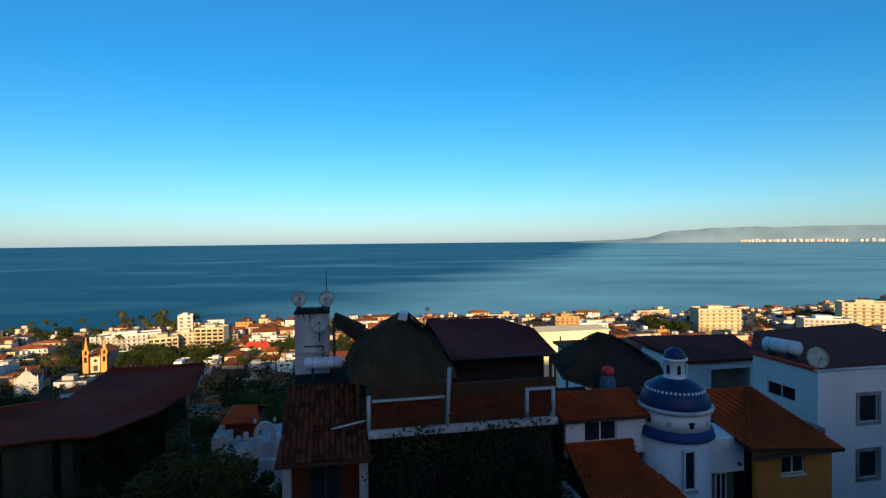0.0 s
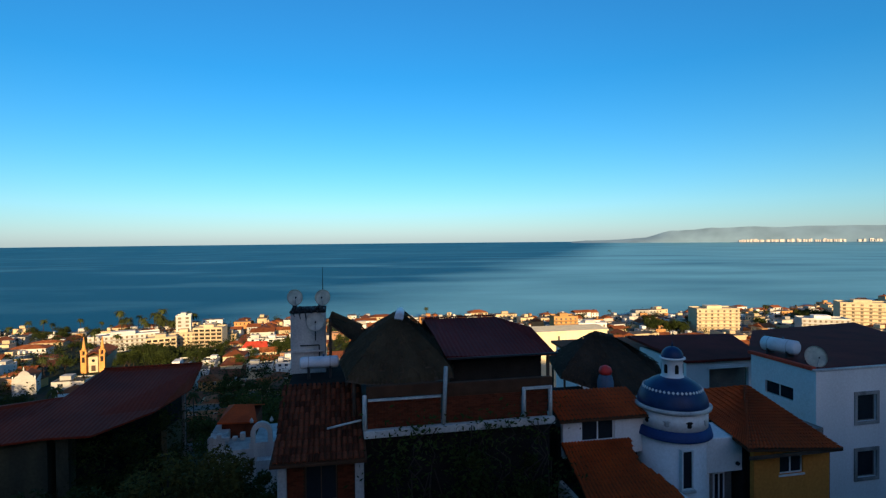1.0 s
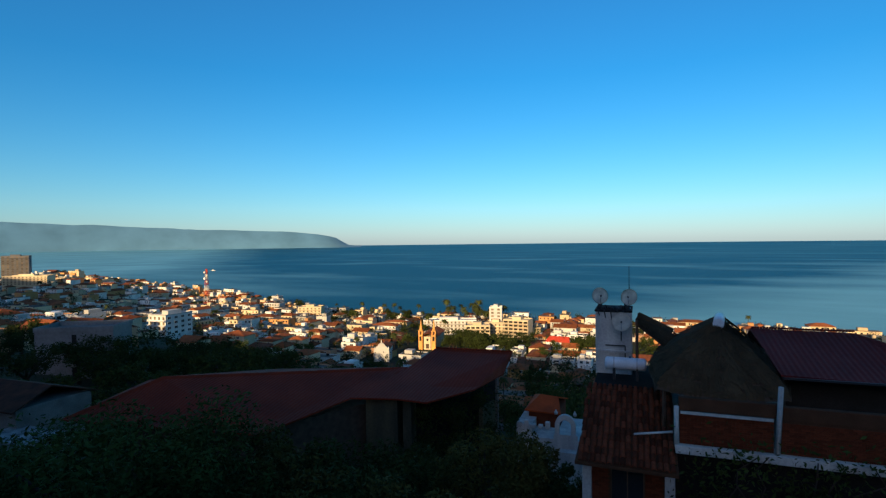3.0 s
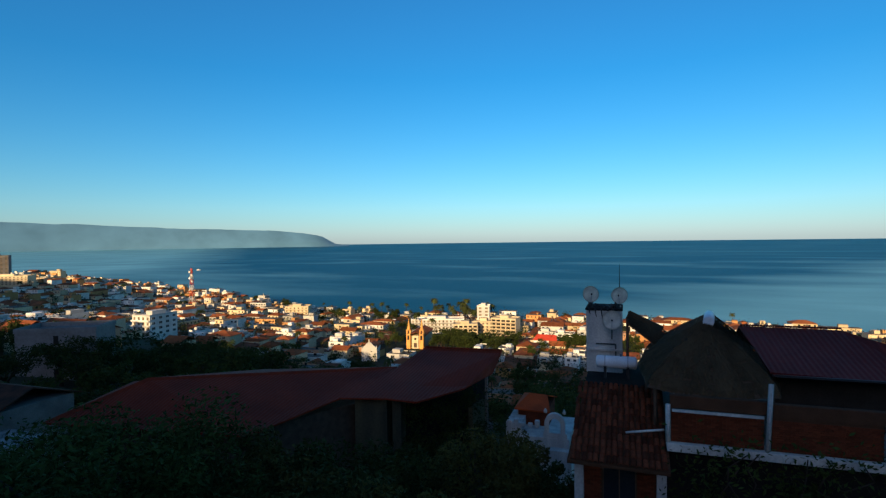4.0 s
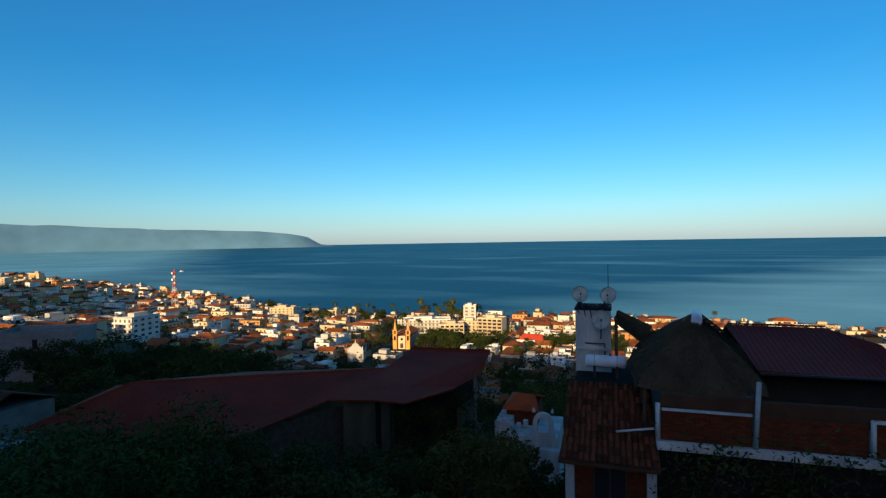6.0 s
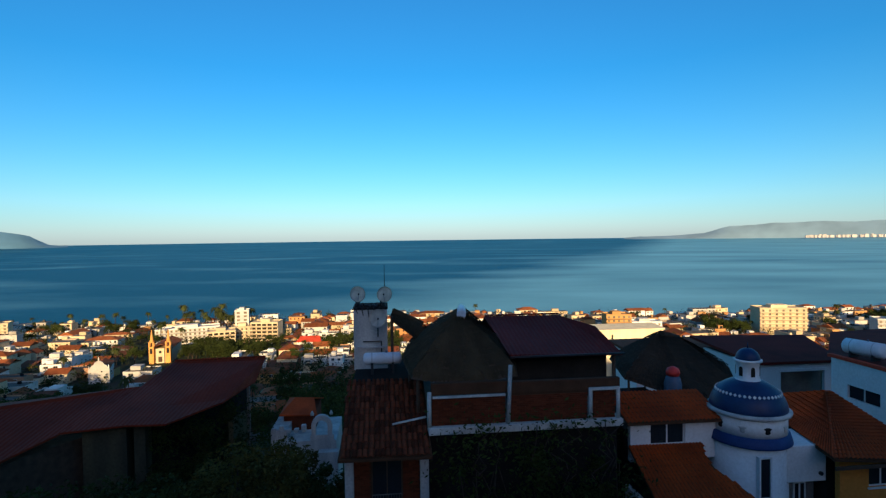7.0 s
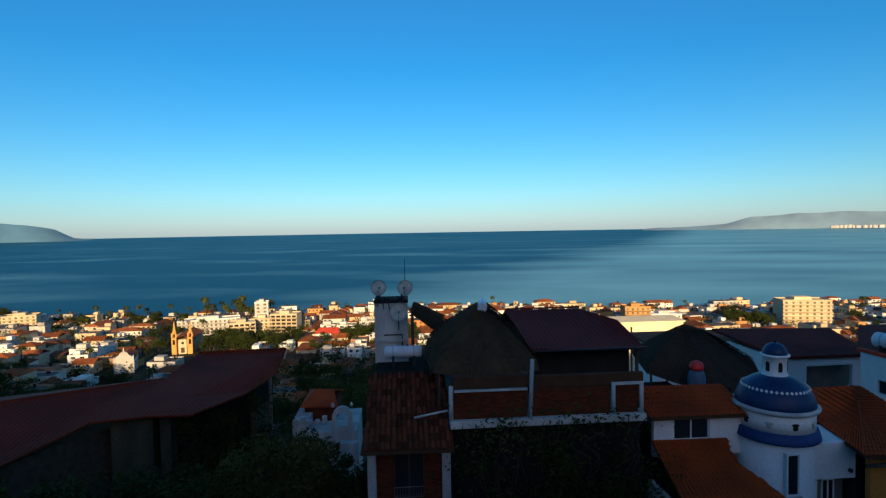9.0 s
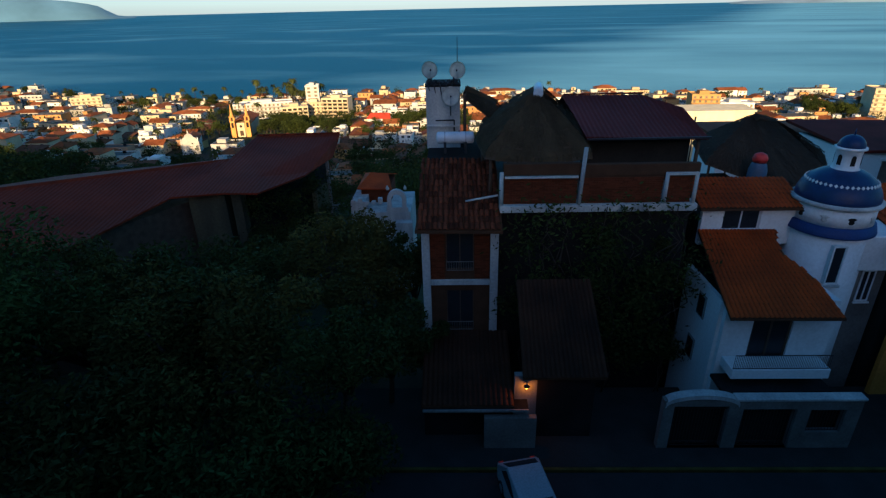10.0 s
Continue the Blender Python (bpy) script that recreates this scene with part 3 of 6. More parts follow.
def dish(name, base, radius, aim, label, post=0.6, group="roof dishes"):
    """A satellite dish: reflector shell, arm, receiver and post; aim turns it about z, in degrees from the street axis."""
    d = thing(name, base, label, "dish antenna", group)
    bm = bmesh.new()
    rings = []
    for k in range(6):
        r = radius * k / 5
        rings.append([bm.verts.new((r * math.cos(i * math.pi / 14), 0.22 * (r / radius) ** 2 * radius * -1, r * 1.06 * math.sin(i * math.pi / 14))) for i in range(28)] if k else [bm.verts.new((0, 0, 0))])
    for i in range(28):
        bm.faces.new((rings[0][0], rings[1][i], rings[1][(i + 1) % 28]))
        for k in range(1, 5):
            bm.faces.new((rings[k][i], rings[k + 1][i], rings[k + 1][(i + 1) % 28], rings[k][(i + 1) % 28])).smooth = True
    bmesh.ops.solidify(bm, geom=bm.faces[:], thickness=0.015)
    turn = Matrix.Translation((0, 0, post)) @ Matrix.Rotation(radians(aim), 4, "Z") @ Matrix.Rotation(radians(-18), 4, "X")
    bmesh.ops.transform(bm, matrix=turn, verts=bm.verts)
    part("reflector", bm, M_DISH, d, "", True)
    bm = rod(bmesh.new(), (0, 0, -radius), (0, -radius * 0.9, -radius * 0.2), 0.015)
    bmesh.ops.transform(bm, matrix=turn, verts=bm.verts)
    part("feed_arm", bm, M_STEEL, d, "", True)
    bm = rod(bmesh.new(), (0, -radius * 0.85, -radius * 0.2), (0, -radius * 1.0, -radius * 0.12), 0.04)
    bmesh.ops.transform(bm, matrix=turn, verts=bm.verts)
    part("receiver", bm, M_IRON, d, "", True)
    part("post", rod(rod(bmesh.new(), (0, 0.1, 0), (0, 0.1, post * 0.8), 0.03), (0, 0.1, post * 0.8), (0, 0.02, post), 0.03), M_IRON, d, "", True)
    return d


dish("satellite_dish", (-1.47, 28.2, 86.36), 0.40, 12, "grey satellite dish on the stair tower roof", 0.66)
dish("satellite_dish", (-0.05, 28.2, 86.36), 0.40, -8, "grey satellite dish beside the thin mast", 0.62)
dish("satellite_dish", (-0.42, 27.35, 84.9), 0.45, 3, "pale satellite dish mounted low on the tower wall", 0.95)
ant = thing("antenna_mast", (-0.06, 28.6, 86.36), "thin upright radio mast", "antenna")
part("mast", rod(bmesh.new(), (0, 0, 0), (0, 0, 2.2), 0.03, 6, 0.012), M_IRON, ant, "", True)
part("bracket", boxed(-0.07, -0.07, 0, 0.07, 0.07, 0.06), M_STEEL, ant, "", True)

box_t = thing("rooftop_clutter", (-0.85, 28.2, 86.37), "dark bundle of cables between the dishes", "cables")
bm = bmesh.new()
rng = random.Random(14)
for i in range(26):
    x = -0.72 + i * 0.058
    dip = 0.10 + 0.26 * abs(x / 0.72) ** 1.5
    rod(bm, (x, rng.uniform(-0.3, 0.3), -0.02), (x + rng.uniform(-0.1, 0.16), rng.uniform(-0.3, 0.2), dip * rng.uniform(0.7, 1.1)), 0.06, 6, 0.045)
for i in range(5):
    rod(bm, (-0.7 + i * 0.3, -0.36, 0.02), (-0.62 + i * 0.3, -0.4, -0.3 - 0.12 * (i % 3)), 0.035, 5, 0.02)
part("cable", bm, M_IRON, box_t, "", True)


def water_tank(base, length, radius, label, group="water tanks", turn=TURN, cradle=0.0):
    t = thing("water_tank", base, label, "water tank", group, turn=turn)
    bm = bmesh.new()
    lathe(bm, 0, 0, [(radius * 0.3, -length / 2 - radius * 0.28), (radius * 0.75, -length / 2 - radius * 0.2), (radius, -length / 2), (radius, length / 2), (radius * 0.75, length / 2 + radius * 0.2), (radius * 0.3, length / 2 + radius * 0.28)], 24)
    bmesh.ops.rotate(bm, cent=(0, 0, 0), matrix=Matrix.Rotation(radians(90), 3, "Y"), verts=bm.verts)
    bmesh.ops.translate(bm, vec=(0, 0, radius + cradle), verts=bm.verts)
    shell = part("tank", bm, M_TANK, t, "", True)
    for x in (-length * 0.3, length * 0.3):
        part("saddle", boxed(x - 0.06, -radius * 0.8, 0, x + 0.06, radius * 0.8, cradle + radius * 0.45), M_IRON, t, "", True)
        part("strap", lathe_x(x, radius + 0.008, 0.05, cradle + radius), M_STEEL, t, "", True)
    part("valve", rod(bmesh.new(), (0.2, 0, cradle + radius * 2 - 0.02), (0.2, 0, cradle + radius * 2 + 0.1), 0.05), M_BLUETRIM, t, "", True)
    return t


def lathe_x(x, r, w, z):
    bm = lathe(bmesh.new(), 0, 0, [(r, -w / 2), (r, w / 2)], 24, closed=False)
    bmesh.ops.rotate(bm, cent=(0, 0, 0), matrix=Matrix.Rotation(radians(90), 3, "Y"), verts=bm.verts)
    bmesh.ops.translate(bm, vec=(x, 0, z), verts=bm.verts)
    return bm


water_tank((-0.2, 26.2, 83.32), 1.7, 0.29, "pale horizontal water tank on the flat roof", cradle=0.45)


# ---- terrace house: brick panels, thatched shelter, maroon roof ----
PANELS = []


def terrace_house():
    h = thing("terrace_house", (5.8, 21.6, 70.0), "house with a brick-panelled roof terrace over dark planted walls", "house")
    # shade below the terrace is painted into this wall
    part("wall", boxed(1.70, 22.2, 70, 10.0, 34, 81.9), M_DARKC, h, "lower wall, near-black for the shade under the terrace")
    part("terrace_edge", boxed(1.68, 21.5, 81.85, 9.98, 22.3, 82.16, 0.02), M_OLDWHITE, h, "flaking white terrace edge")
    for u, z1, lean in ((1.62, 83.6, 0), (4.92, 84.6, 0.12), (8.5, 83.5, 0), (9.72, 83.5, 0)):
        bm = bmesh.new()
        rod(bm, (u + 0.1, 21.66, 82.16), (u + 0.1 + lean, 21.66, z1), 0.09, 4)
        part("post", bm, M_OLDWHITE, h, "white terrace post")
    part("top_rail", boxed(1.86, 21.58, 83.34, 4.9, 21.7, 83.42), M_OLDWHITE, h)
    part("top_rail", boxed(8.6, 21.58, 83.4, 9.8, 21.72, 83.5), M_OLDWHITE, h)
    part("parapet", boxed(5.2, 21.75, 83.36, 9.95, 22.0, 83.86, 0.02), M_MORTAR, h, "brown parapet band")
    part("parapet", boxed(1.8, 21.75, 83.42, 5.2, 22.0, 83.92, 0.02), M_MORTAR, h)
    for u0, u1 in ((1.83, 4.93), (5.16, 8.5), (8.72, 9.72)):
        PANELS.append(part("backing", boxed(u0, 21.78, 82.16, u1, 21.9, 83.36), M_MORTAR, h, "brick terrace panel"))
    part("floor", boxed(1.7, 22.3, 81.95, 10.0, 34, 82.15), M_GREY, h)
    # the room's shade is painted on this wall
    part("rear_wall", boxed(5.75, 24.9, 82.15, 10.7, 25.1, 84.6), M_VOID, h, "near-black wall standing for the shade of the terrace room")
    for u in (5.72, 10.72):
        part("post", rod(bmesh.new(), (u, 24.1, 82.15), (u, 24.1, 84.45), 0.09), M_WOOD, h)
    # maroon hipped sheet roof
    e = [(5.55, 23.6, 84.60), (11.02, 23.8, 84.40), (13.0, 31.0, 83.2), (5.4, 31.5, 84.2)]
    r = [(5.35, 28.6, 85.62), (9.45, 28.6, 85.58)]
    bm = bmesh.new()
    bend = (10.75, 26.4, 85.28)
    slab(bm, [e[0], e[1], bend, r[1], r[0]], 0.08)
    slab(bm, [e[1], e[2], bend], 0.08)
    slab(bm, [bend, e[2], r[1]], 0.08)
    slab(bm, [e[2], e[3], r[0], r[1]], 0.08)
    part("roof", bm, M_MAROON, h, "maroon corrugated hipped roof")
    bm = bmesh.new()
    for i in range(34):
        u = 5.4 + i * 0.12
        rod(bm, (u, 28.55, 85.66), (u + 0.1, 28.55, 85.68), 0.05, 6)
    part("ridge_cap", bm, M_MAROON, h, "", False, "stuff")
    part("gutter", boxed(5.6, 23.52, 84.44, 11.0, 23.62, 84.52), M_IRON, h)
    return h


TERRACE = terrace_house()


def thatch(name, label, apex, eaves, layers, material, seed, capping=None, bulge=1.3):
    """A palm-thatch roof: stepped layers of hanging fronds from an apex line to an eave polygon, bellied like a bell."""
    t = thing(name, (apex[0][0], apex[0][1], min(e[2] for e in eaves) - 2.2), label, "thatched roof")
    rng = random.Random(seed)
    n = len(eaves)
    near = [min(range(len(apex)), key=lambda c: (Vector(apex[c]) - Vector(e)).length) for e in eaves]
    tops = [Vector(apex[c]) for c in near]

    def at(i, q, a, sink=0.0):
        j = (i + 1) % n
        hi, lo = tops[i].lerp(tops[j], q), Vector(eaves[i]).lerp(Vector(eaves[j]), q)
        out = 1 - max(0.0, 1 - a) ** bulge if a < 1 else 1.0
        p = hi.lerp(lo, out)
        return Vector((p.x, p.y, hi.z + (lo.z - hi.z) * a - sink))
    bm = bmesh.new()
    for i in range(n):
        m = max(4, int((Vector(eaves[i]) - Vector(eaves[(i + 1) % n])).length / 0.09))
        for k in range(layers):
            a0, a1 = k / layers, (k + 1.3) / layers
            for s in range(m):
                q0, q1, w = s / m, (s + rng.uniform(0.9, 1.25)) / m, rng.uniform(-0.06, 0.07)
                l0, l1 = rng.uniform(-0.03, 0.0), rng.uniform(-0.09, -0.02)
                bm.faces.new([bm.verts.new(p) for p in (at(i, q0, a0, l0), at(i, min(q1, 1), a0, l0), at(i, min(q1, 1), a1 + w, l1), at(i, q0, a1 + w, l1 - 0.02))])
    part("thatch", bm, material, t, "", False, "stuff")
    for i in range(n):
        e = Vector(eaves[i]).lerp(tops[i], 0.12)
        part("post", rod(bmesh.new(), (e.x, e.y, min(q[2] for q in eaves) - 2.2), (e.x, e.y, e.z + 0.1), 0.07), M_WOOD, t)
    core = bmesh.new()
    rows = [[core.verts.new(at(i, 0, k / 5, 0.1)) for i in range(n)] for k in range(6)]
    for a, b in zip(rows, rows[1:]):
        for i in range(n):
            core.faces.new((a[i], a[(i + 1) % n], b[(i + 1) % n], b[i]))
    part("roof_frame", core, M_WOOD, t)
    cap = rod(bmesh.new(), Vector(apex[0]) + Vector((-0.02, -0.25, -0.1)), Vector(apex[1]) + Vector((0.02, 0.25, -0.1)), 0.22, 10)
    part("ridge_cap", cap, capping or material, t)
    return t


thatch("thatched_shelter", "brown palm-thatch shelter on the roof terrace", [(3.55, 25.0, 86.4), (3.85, 26.8, 86.4)],
       [(1.05, 22.9, 83.95), (3.3, 22.45, 83.7), (5.75, 22.9, 83.9), (6.3, 25.5, 84.0), (6.0, 29.0, 84.2), (3.6, 29.8, 84.2), (1.2, 29.0, 84.2), (0.75, 25.5, 84.2)], 12, M_THATCH, 3, M_TANK)
thatch("thatched_lean_to", "brown thatch wing beside the stair tower", [(0.35, 28.6, 86.15), (1.9, 28.0, 85.4)],
       [(0.3, 27.6, 85.75), (1.7, 26.6, 84.8), (2.6, 27.0, 84.6), (2.6, 29.4, 84.6), (0.3, 29.4, 85.6)], 7, M_THATCH, 5, None, 1.1)
thatch("thatched_roof", "greyed palm-thatch gable roof behind the dome house", [(16.7, 31.0, 84.0), (18.6, 32.0, 83.4)],
       [(13.7, 29.4, 81.7), (17.0, 27.6, 80.7), (20.3, 28.6, 81.0), (22.0, 32.0, 81.4), (21.0, 35.5, 81.6), (18.0, 36.0, 81.6), (14.8, 34.0, 81.8)], 12, M_THATCHG, 8, None, 1.15)


# ---- white house with the blue tiled dome ----
def dome_house():
    h = thing("dome_house", (15.0, 20.5, 70.0), "white plastered house with orange tile roofs and a round corner tower", "house")
    DU, DV = 16.74, 23.0
    tower = part("round_tower", lathe(bmesh.new(), DU, DV, [(1.92, 70), (1.92, 80.55)], 48), M_WHITE, h, "white round tower")
    part("skirt", lathe(bmesh.new(), DU, DV, [(1.98, 80.46), (2.12, 80.50), (2.12, 80.56), (2.0, 80.92), (1.88, 80.94)], 48), M_BLUEBAND, tower, "cobalt blue sloping band")
    part("drum", lathe(bmesh.new(), DU, DV, [(1.88, 80.9), (1.88, 81.76)], 48), M_WHITE, tower)
    part("cornice", lathe(bmesh.new(), DU, DV, [(1.88, 81.69), (2.06, 81.76), (2.1, 81.88), (1.88, 81.94)], 48), M_OLDWHITE, tower)
    prof = [(1.92 * math.cos(a), 81.90 + 1.36 * math.sin(a)) for a in [radians(6 * i) for i in range(13)]]
    part("dome", lathe(bmesh.new(), DU, DV, prof, 48), M_BLUE, tower, "glossy cobalt-blue tiled dome")
    for i in range(44):
        a = 2 * math.pi * i / 44
        r, z = 1.92 * math.cos(radians(35)) + 0.02, 81.90 + 1.36 * math.sin(radians(35))
        bm = bmesh.new()
        pts = [(-0.085, 0), (0, -0.07), (0.085, 0), (0, 0.07)]
        vs = [bm.verts.new((DU + r * math.cos(a) - p * math.sin(a) - q * 0.5 * math.cos(a), DV + r * math.sin(a) + p * math.cos(a) - q * 0.5 * math.sin(a), z + q)) for p, q in pts]
        f = bm.faces.new(vs)
        ex = bmesh.ops.extrude_face_region(bm, geom=[f])
        bmesh.ops.translate(bm, vec=(0.03 * math.cos(a), 0.03 * math.sin(a), 0.015), verts=[q for q in ex["geom"] if isinstance(q, bmesh.types.BMVert)])
        part("diamond_tile", bm, M_WHITE, tower)
    for i in range(10):
        a = 2 * math.pi * (i + 0.3) / 10
        bm = bmesh.new()
        lathe(bm, 0, 0, [(0.05, 0), (0.09, 0.06), (0.07, 0.16), (0.14, 0.24), (0.05, 0.30)], 8)
        bmesh.ops.scale(bm, vec=(1.6, 0.5, 1), verts=bm.verts)
        bmesh.ops.rotate(bm, cent=(0, 0, 0), matrix=Matrix.Rotation(a + math.pi / 2, 3, "Z"), verts=bm.verts)
        bmesh.ops.translate(bm, vec=(DU + 1.88 * math.cos(a), DV + 1.88 * math.sin(a), 81.14), verts=bm.verts)
        part("relief", bm, M_DARKC if i % 2 else M_OLDWHITE, tower)
    lantern = part("lantern", lathe(bmesh.new(), DU, DV, [(0.80, 83.08), (0.74, 83.18), (0.66, 83.26), (0.66, 83.98), (0.82, 84.04), (0.82, 84.12), (0.6, 84.14)], 32), M_WHITE, tower, "small white lantern with arched openings")
    part("lantern_dome", lathe(bmesh.new(), DU, DV, [(0.70 * math.cos(radians(9 * i)), 84.12 + 0.52 * math.sin(radians(9 * i))) for i in range(10)], 32), M_BLUE, tower, "little blue dome")
    # lantern openings are raised arches with their inner shade painted on
    for i in range(6):
        a = 2 * math.pi * i / 6 + 0.35
        bm = bmesh.new()
        pts = [(-0.12, 83.38), (0.12, 83.38), (0.12, 83.71)] + [(0.12 * math.cos(radians(k * 30)), 83.71 + 0.12 * math.sin(radians(k * 30))) for k in range(1, 6)] + [(-0.12, 83.71)]
        f = bm.faces.new([bm.verts.new((DU + 0.655 * math.cos(a) - p * math.sin(a), DV + 0.655 * math.sin(a) + p * math.cos(a), z)) for p, z in pts])
        ex = bmesh.ops.extrude_face_region(bm, geom=[f])
        bmesh.ops.translate(bm, vec=(0.02 * math.cos(a), 0.02 * math.sin(a), 0), verts=[q for q in ex["geom"] if isinstance(q, bmesh.types.BMVert)])
        part("arched_opening", bm, M_VOID, tower)
    part("finial", rod(bmesh.new(), (DU, DV, 84.62), (DU, DV, 84.91), 0.05, 8, 0.01), M_BLUE, tower)
    slit = part("window", frame_ring(16.05, 78.35, 16.65, 80.2, 21.28, 21.5, 0.07, 0), M_WHITE, tower, "tall slit window")
    part("pane", boxed(16.11, 21.34, 78.41, 16.59, 21.4, 80.14), M_GLASS, slit)
    part("sill", boxed(15.98, 21.18, 78.23, 16.72, 21.5, 78.35), M_OLDWHITE, slit)
    slit2 = part("window", frame_ring(15.75, 75.9, 16.2, 77.2, 21.35, 21.7, 0.06, 0), M_WHITE, tower)
    part("pane", boxed(15.8, 21.4, 75.96, 16.15, 21.45, 77.14), M_GLASS, slit2)
    # the round tower is slimmer than its profile above
    for ob in [tower] + [c for c in tower.children if c.name.split(".")[0] != "window"]:
        k = 0.74 if ob.name.startswith(("lantern", "arched_opening", "finial")) else 0.85
        for q in ob.data.vertices:
            q.co.x, q.co.y = DU - 15.0 + (q.co.x - DU + 15.0) * k, DV - 20.5 + (q.co.y - DV + 20.5) * k
    wing = part("water_box", boxed(17.4, 21.6, 78.85, 19.5, 23.6, 80.5, 0.03), M_WHITE, h, "white square parapet box")
    part("spout", rod(bmesh.new(), (19.2, 21.5, 79.22), (19.2, 21.64, 79.22), 0.09, 10), M_IRON, wing)
    part("wall", boxed(18.2, 22.2, 70, 19.4, 25, 79.1), M_GREY, h)
    w = window(h, 18.35, 77.0, 18.95, 78.6, 22.13, 0.02)
    # upper storey with its own roof and window
    part("wall", wall_with_holes(bmesh.new(), 11.0, 15.2, 79.6, 81.55, 23.0, 23.25, [(11.95, 80.3, 13.65, 81.3)]), M_WHITE, h, "white upper wall")
    part("rear_wall", boxed(11.0, 23.6, 70, 15.2, 30, 80.9), M_DARKC, h)
    window(h, 11.95, 80.3, 13.65, 81.3, 23.08, 0.06)
    up = part("roof", slab(bmesh.new(), [(10.7, 22.6, 81.5), (15.4, 22.6, 81.48), (15.4, 24.9, 82.2), (10.7, 24.9, 82.25)], 0.1), M_MORTAR, h, "orange clay-tile upper roof")
    part("tiling", ribs(bmesh.new(), (10.7, 22.6, 81.5), (15.4, 22.6, 81.48), (15.4, 24.9, 82.2), (10.7, 24.9, 82.25), 0.2), M_ORANGE, up, "", False, "stuff")
    bend = [(0, 1.0), (0.38, 1.0), (0.5, 0.95), (0.7, 0.85), (0.85, 0.87), (1, 0.97)]
    a, b, c, d = Vector((10.6, 18.3, 78.5)), Vector((15.1, 18.3, 78.45)), Vector((14.6, 23.0, 80.3)), Vector((10.9, 23.0, 80.35))
    lo = part("roof", slab(bmesh.new(), [a] + [a.lerp(b, k).lerp(d.lerp(c, k), q) for q, k in bend] + [d], 0.1), M_MORTAR, h, "orange clay-tile lower roof")
    part("tiling", ribs(bmesh.new(), a, b, c, d, 0.2, bend), M_ORANGE, lo, "", False, "stuff")
    part("wall", wall_with_holes(bmesh.new(), 10.9, 15.4, 70, 78.45, 19.2, 19.45, [(12.1, 75.75, 13.75, 78.0)]), M_WHITE, h, "white lower wall")
    part("side_wall", boxed(10.75, 19.45, 70, 10.95, 23, 78.6), M_WHITE, h)
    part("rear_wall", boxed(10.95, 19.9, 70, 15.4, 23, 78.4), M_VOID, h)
    part("side_wall", boxed(15.3, 19.45, 70, 15.6, 22.6, 78.6), M_WHITE, h)
    door = part("door", frame_ring(12.1, 75.75, 13.75, 78.0, 19.28, 19.36, 0.09, 1), M_WOOD, h, "dark timber balcony doors")
    part("pane", boxed(12.19, 19.3, 75.84, 13.66, 19.33, 77.9), M_GLASS, door)
    balcony = part("balcony", boxed(11.1, 18.2, 75.62, 15.1, 19.2, 76.08, 0.02), M_WHITE, h, "white balcony slab with dark railing")
    part("railing", railing(11.15, 15.05, 76.08, 76.75, 18.28, 0.07), M_IRON, balcony)
    window(h, 15.35, 75.9, 15.58, 77.5, 19.44, 0.02, 0)
    for v, z in ((20.6, 77.0), (20.9, 74.6)):
        side = part("window", boxed(10.70, v, z, 10.76, v + 0.7, z + 1.1), M_STAINED, h, "small side window")
        part("pane", boxed(10.68, v + 0.08, z + 0.08, 10.70, v + 0.62, z + 1.02), M_GLASS, side)
    # street front: gates and wall
    # grey face below a white coping: shaded wall and bright top by colour
    g = part("garden_wall", wall_with_holes(bmesh.new(), 8.3, 16.4, 72.3, 75.0, 17.6, 17.9, [(8.75, 72.45, 11.0, 74.7), (11.6, 72.45, 13.8, 74.55), (14.35, 73.3, 15.8, 74.5)]), M_GREY, h, "street wall greyed for the shade, with dark gates")
    part("coping", boxed(11.2, 17.52, 75.0, 16.45, 17.98, 75.12, 0.02), M_OLDWHITE, g, "white wall coping")
    # near-black sheet added behind the gates to stand for shade
    part("yard_wall", boxed(8.4, 18.05, 72.45, 16.2, 18.12, 74.9), M_VOID, g)
    arch = bmesh.new()
    ring = [(9.87 + 1.5 * math.cos(math.pi * k / 12), 74.86 + 0.45 * math.sin(math.pi * k / 12)) for k in range(13)]
    rows = [[arch.verts.new((u, v, z + dz)) for u, z in ring] for v, dz in ((17.55, 0), (17.95, 0), (17.95, -0.2), (17.55, -0.2))]
    for a, c in zip(rows, rows[1:] + rows[:1]):
        for k in range(12):
            arch.faces.new((a[k], a[k + 1], c[k + 1], c[k]))
    bmesh.ops.recalc_face_normals(arch, faces=arch.faces)
    part("arch", arch, M_OLDWHITE, g)
    for u0, u1 in ((8.75, 11.0), (11.6, 13.8)):
        part("gate", railing(u0, u1, 72.47, 74.5, 17.75, 0.13), M_IRON, g, "dark iron gate")
    part("grille", railing(14.35, 15.8, 73.3, 74.5, 17.75, 0.13), M_IRON, g)
    part("porch_roof", boxed(10.8, 18.0, 75.0, 15.3, 19.2, 75.15), M_DARKC, h)
    return h


dome_house()

tin = thing("water_barrel", (15.66, 27.6, 80.08), "dull blue plastic water barrel with a red lid", "water tank")
part("barrel", lathe(bmesh.new(), 0, 0, [(0.40, 0), (0.46, 0.1), (0.46, 1.7), (0.38, 2.0), (0.28, 2.15)], 24), M_BLUETRIM, tin, "", True)
part("lid", lathe(bmesh.new(), 0, 0, [(0.34, 2.13), (0.38, 2.3), (0.3, 2.52), (0.1, 2.62)], 20), M_REDPL, tin, "red domed lid", True)
part("stand", boxed(-0.7, -0.7, -2.2, 0.7, 0.7, 0.0), M_GREY, tin, "", True)


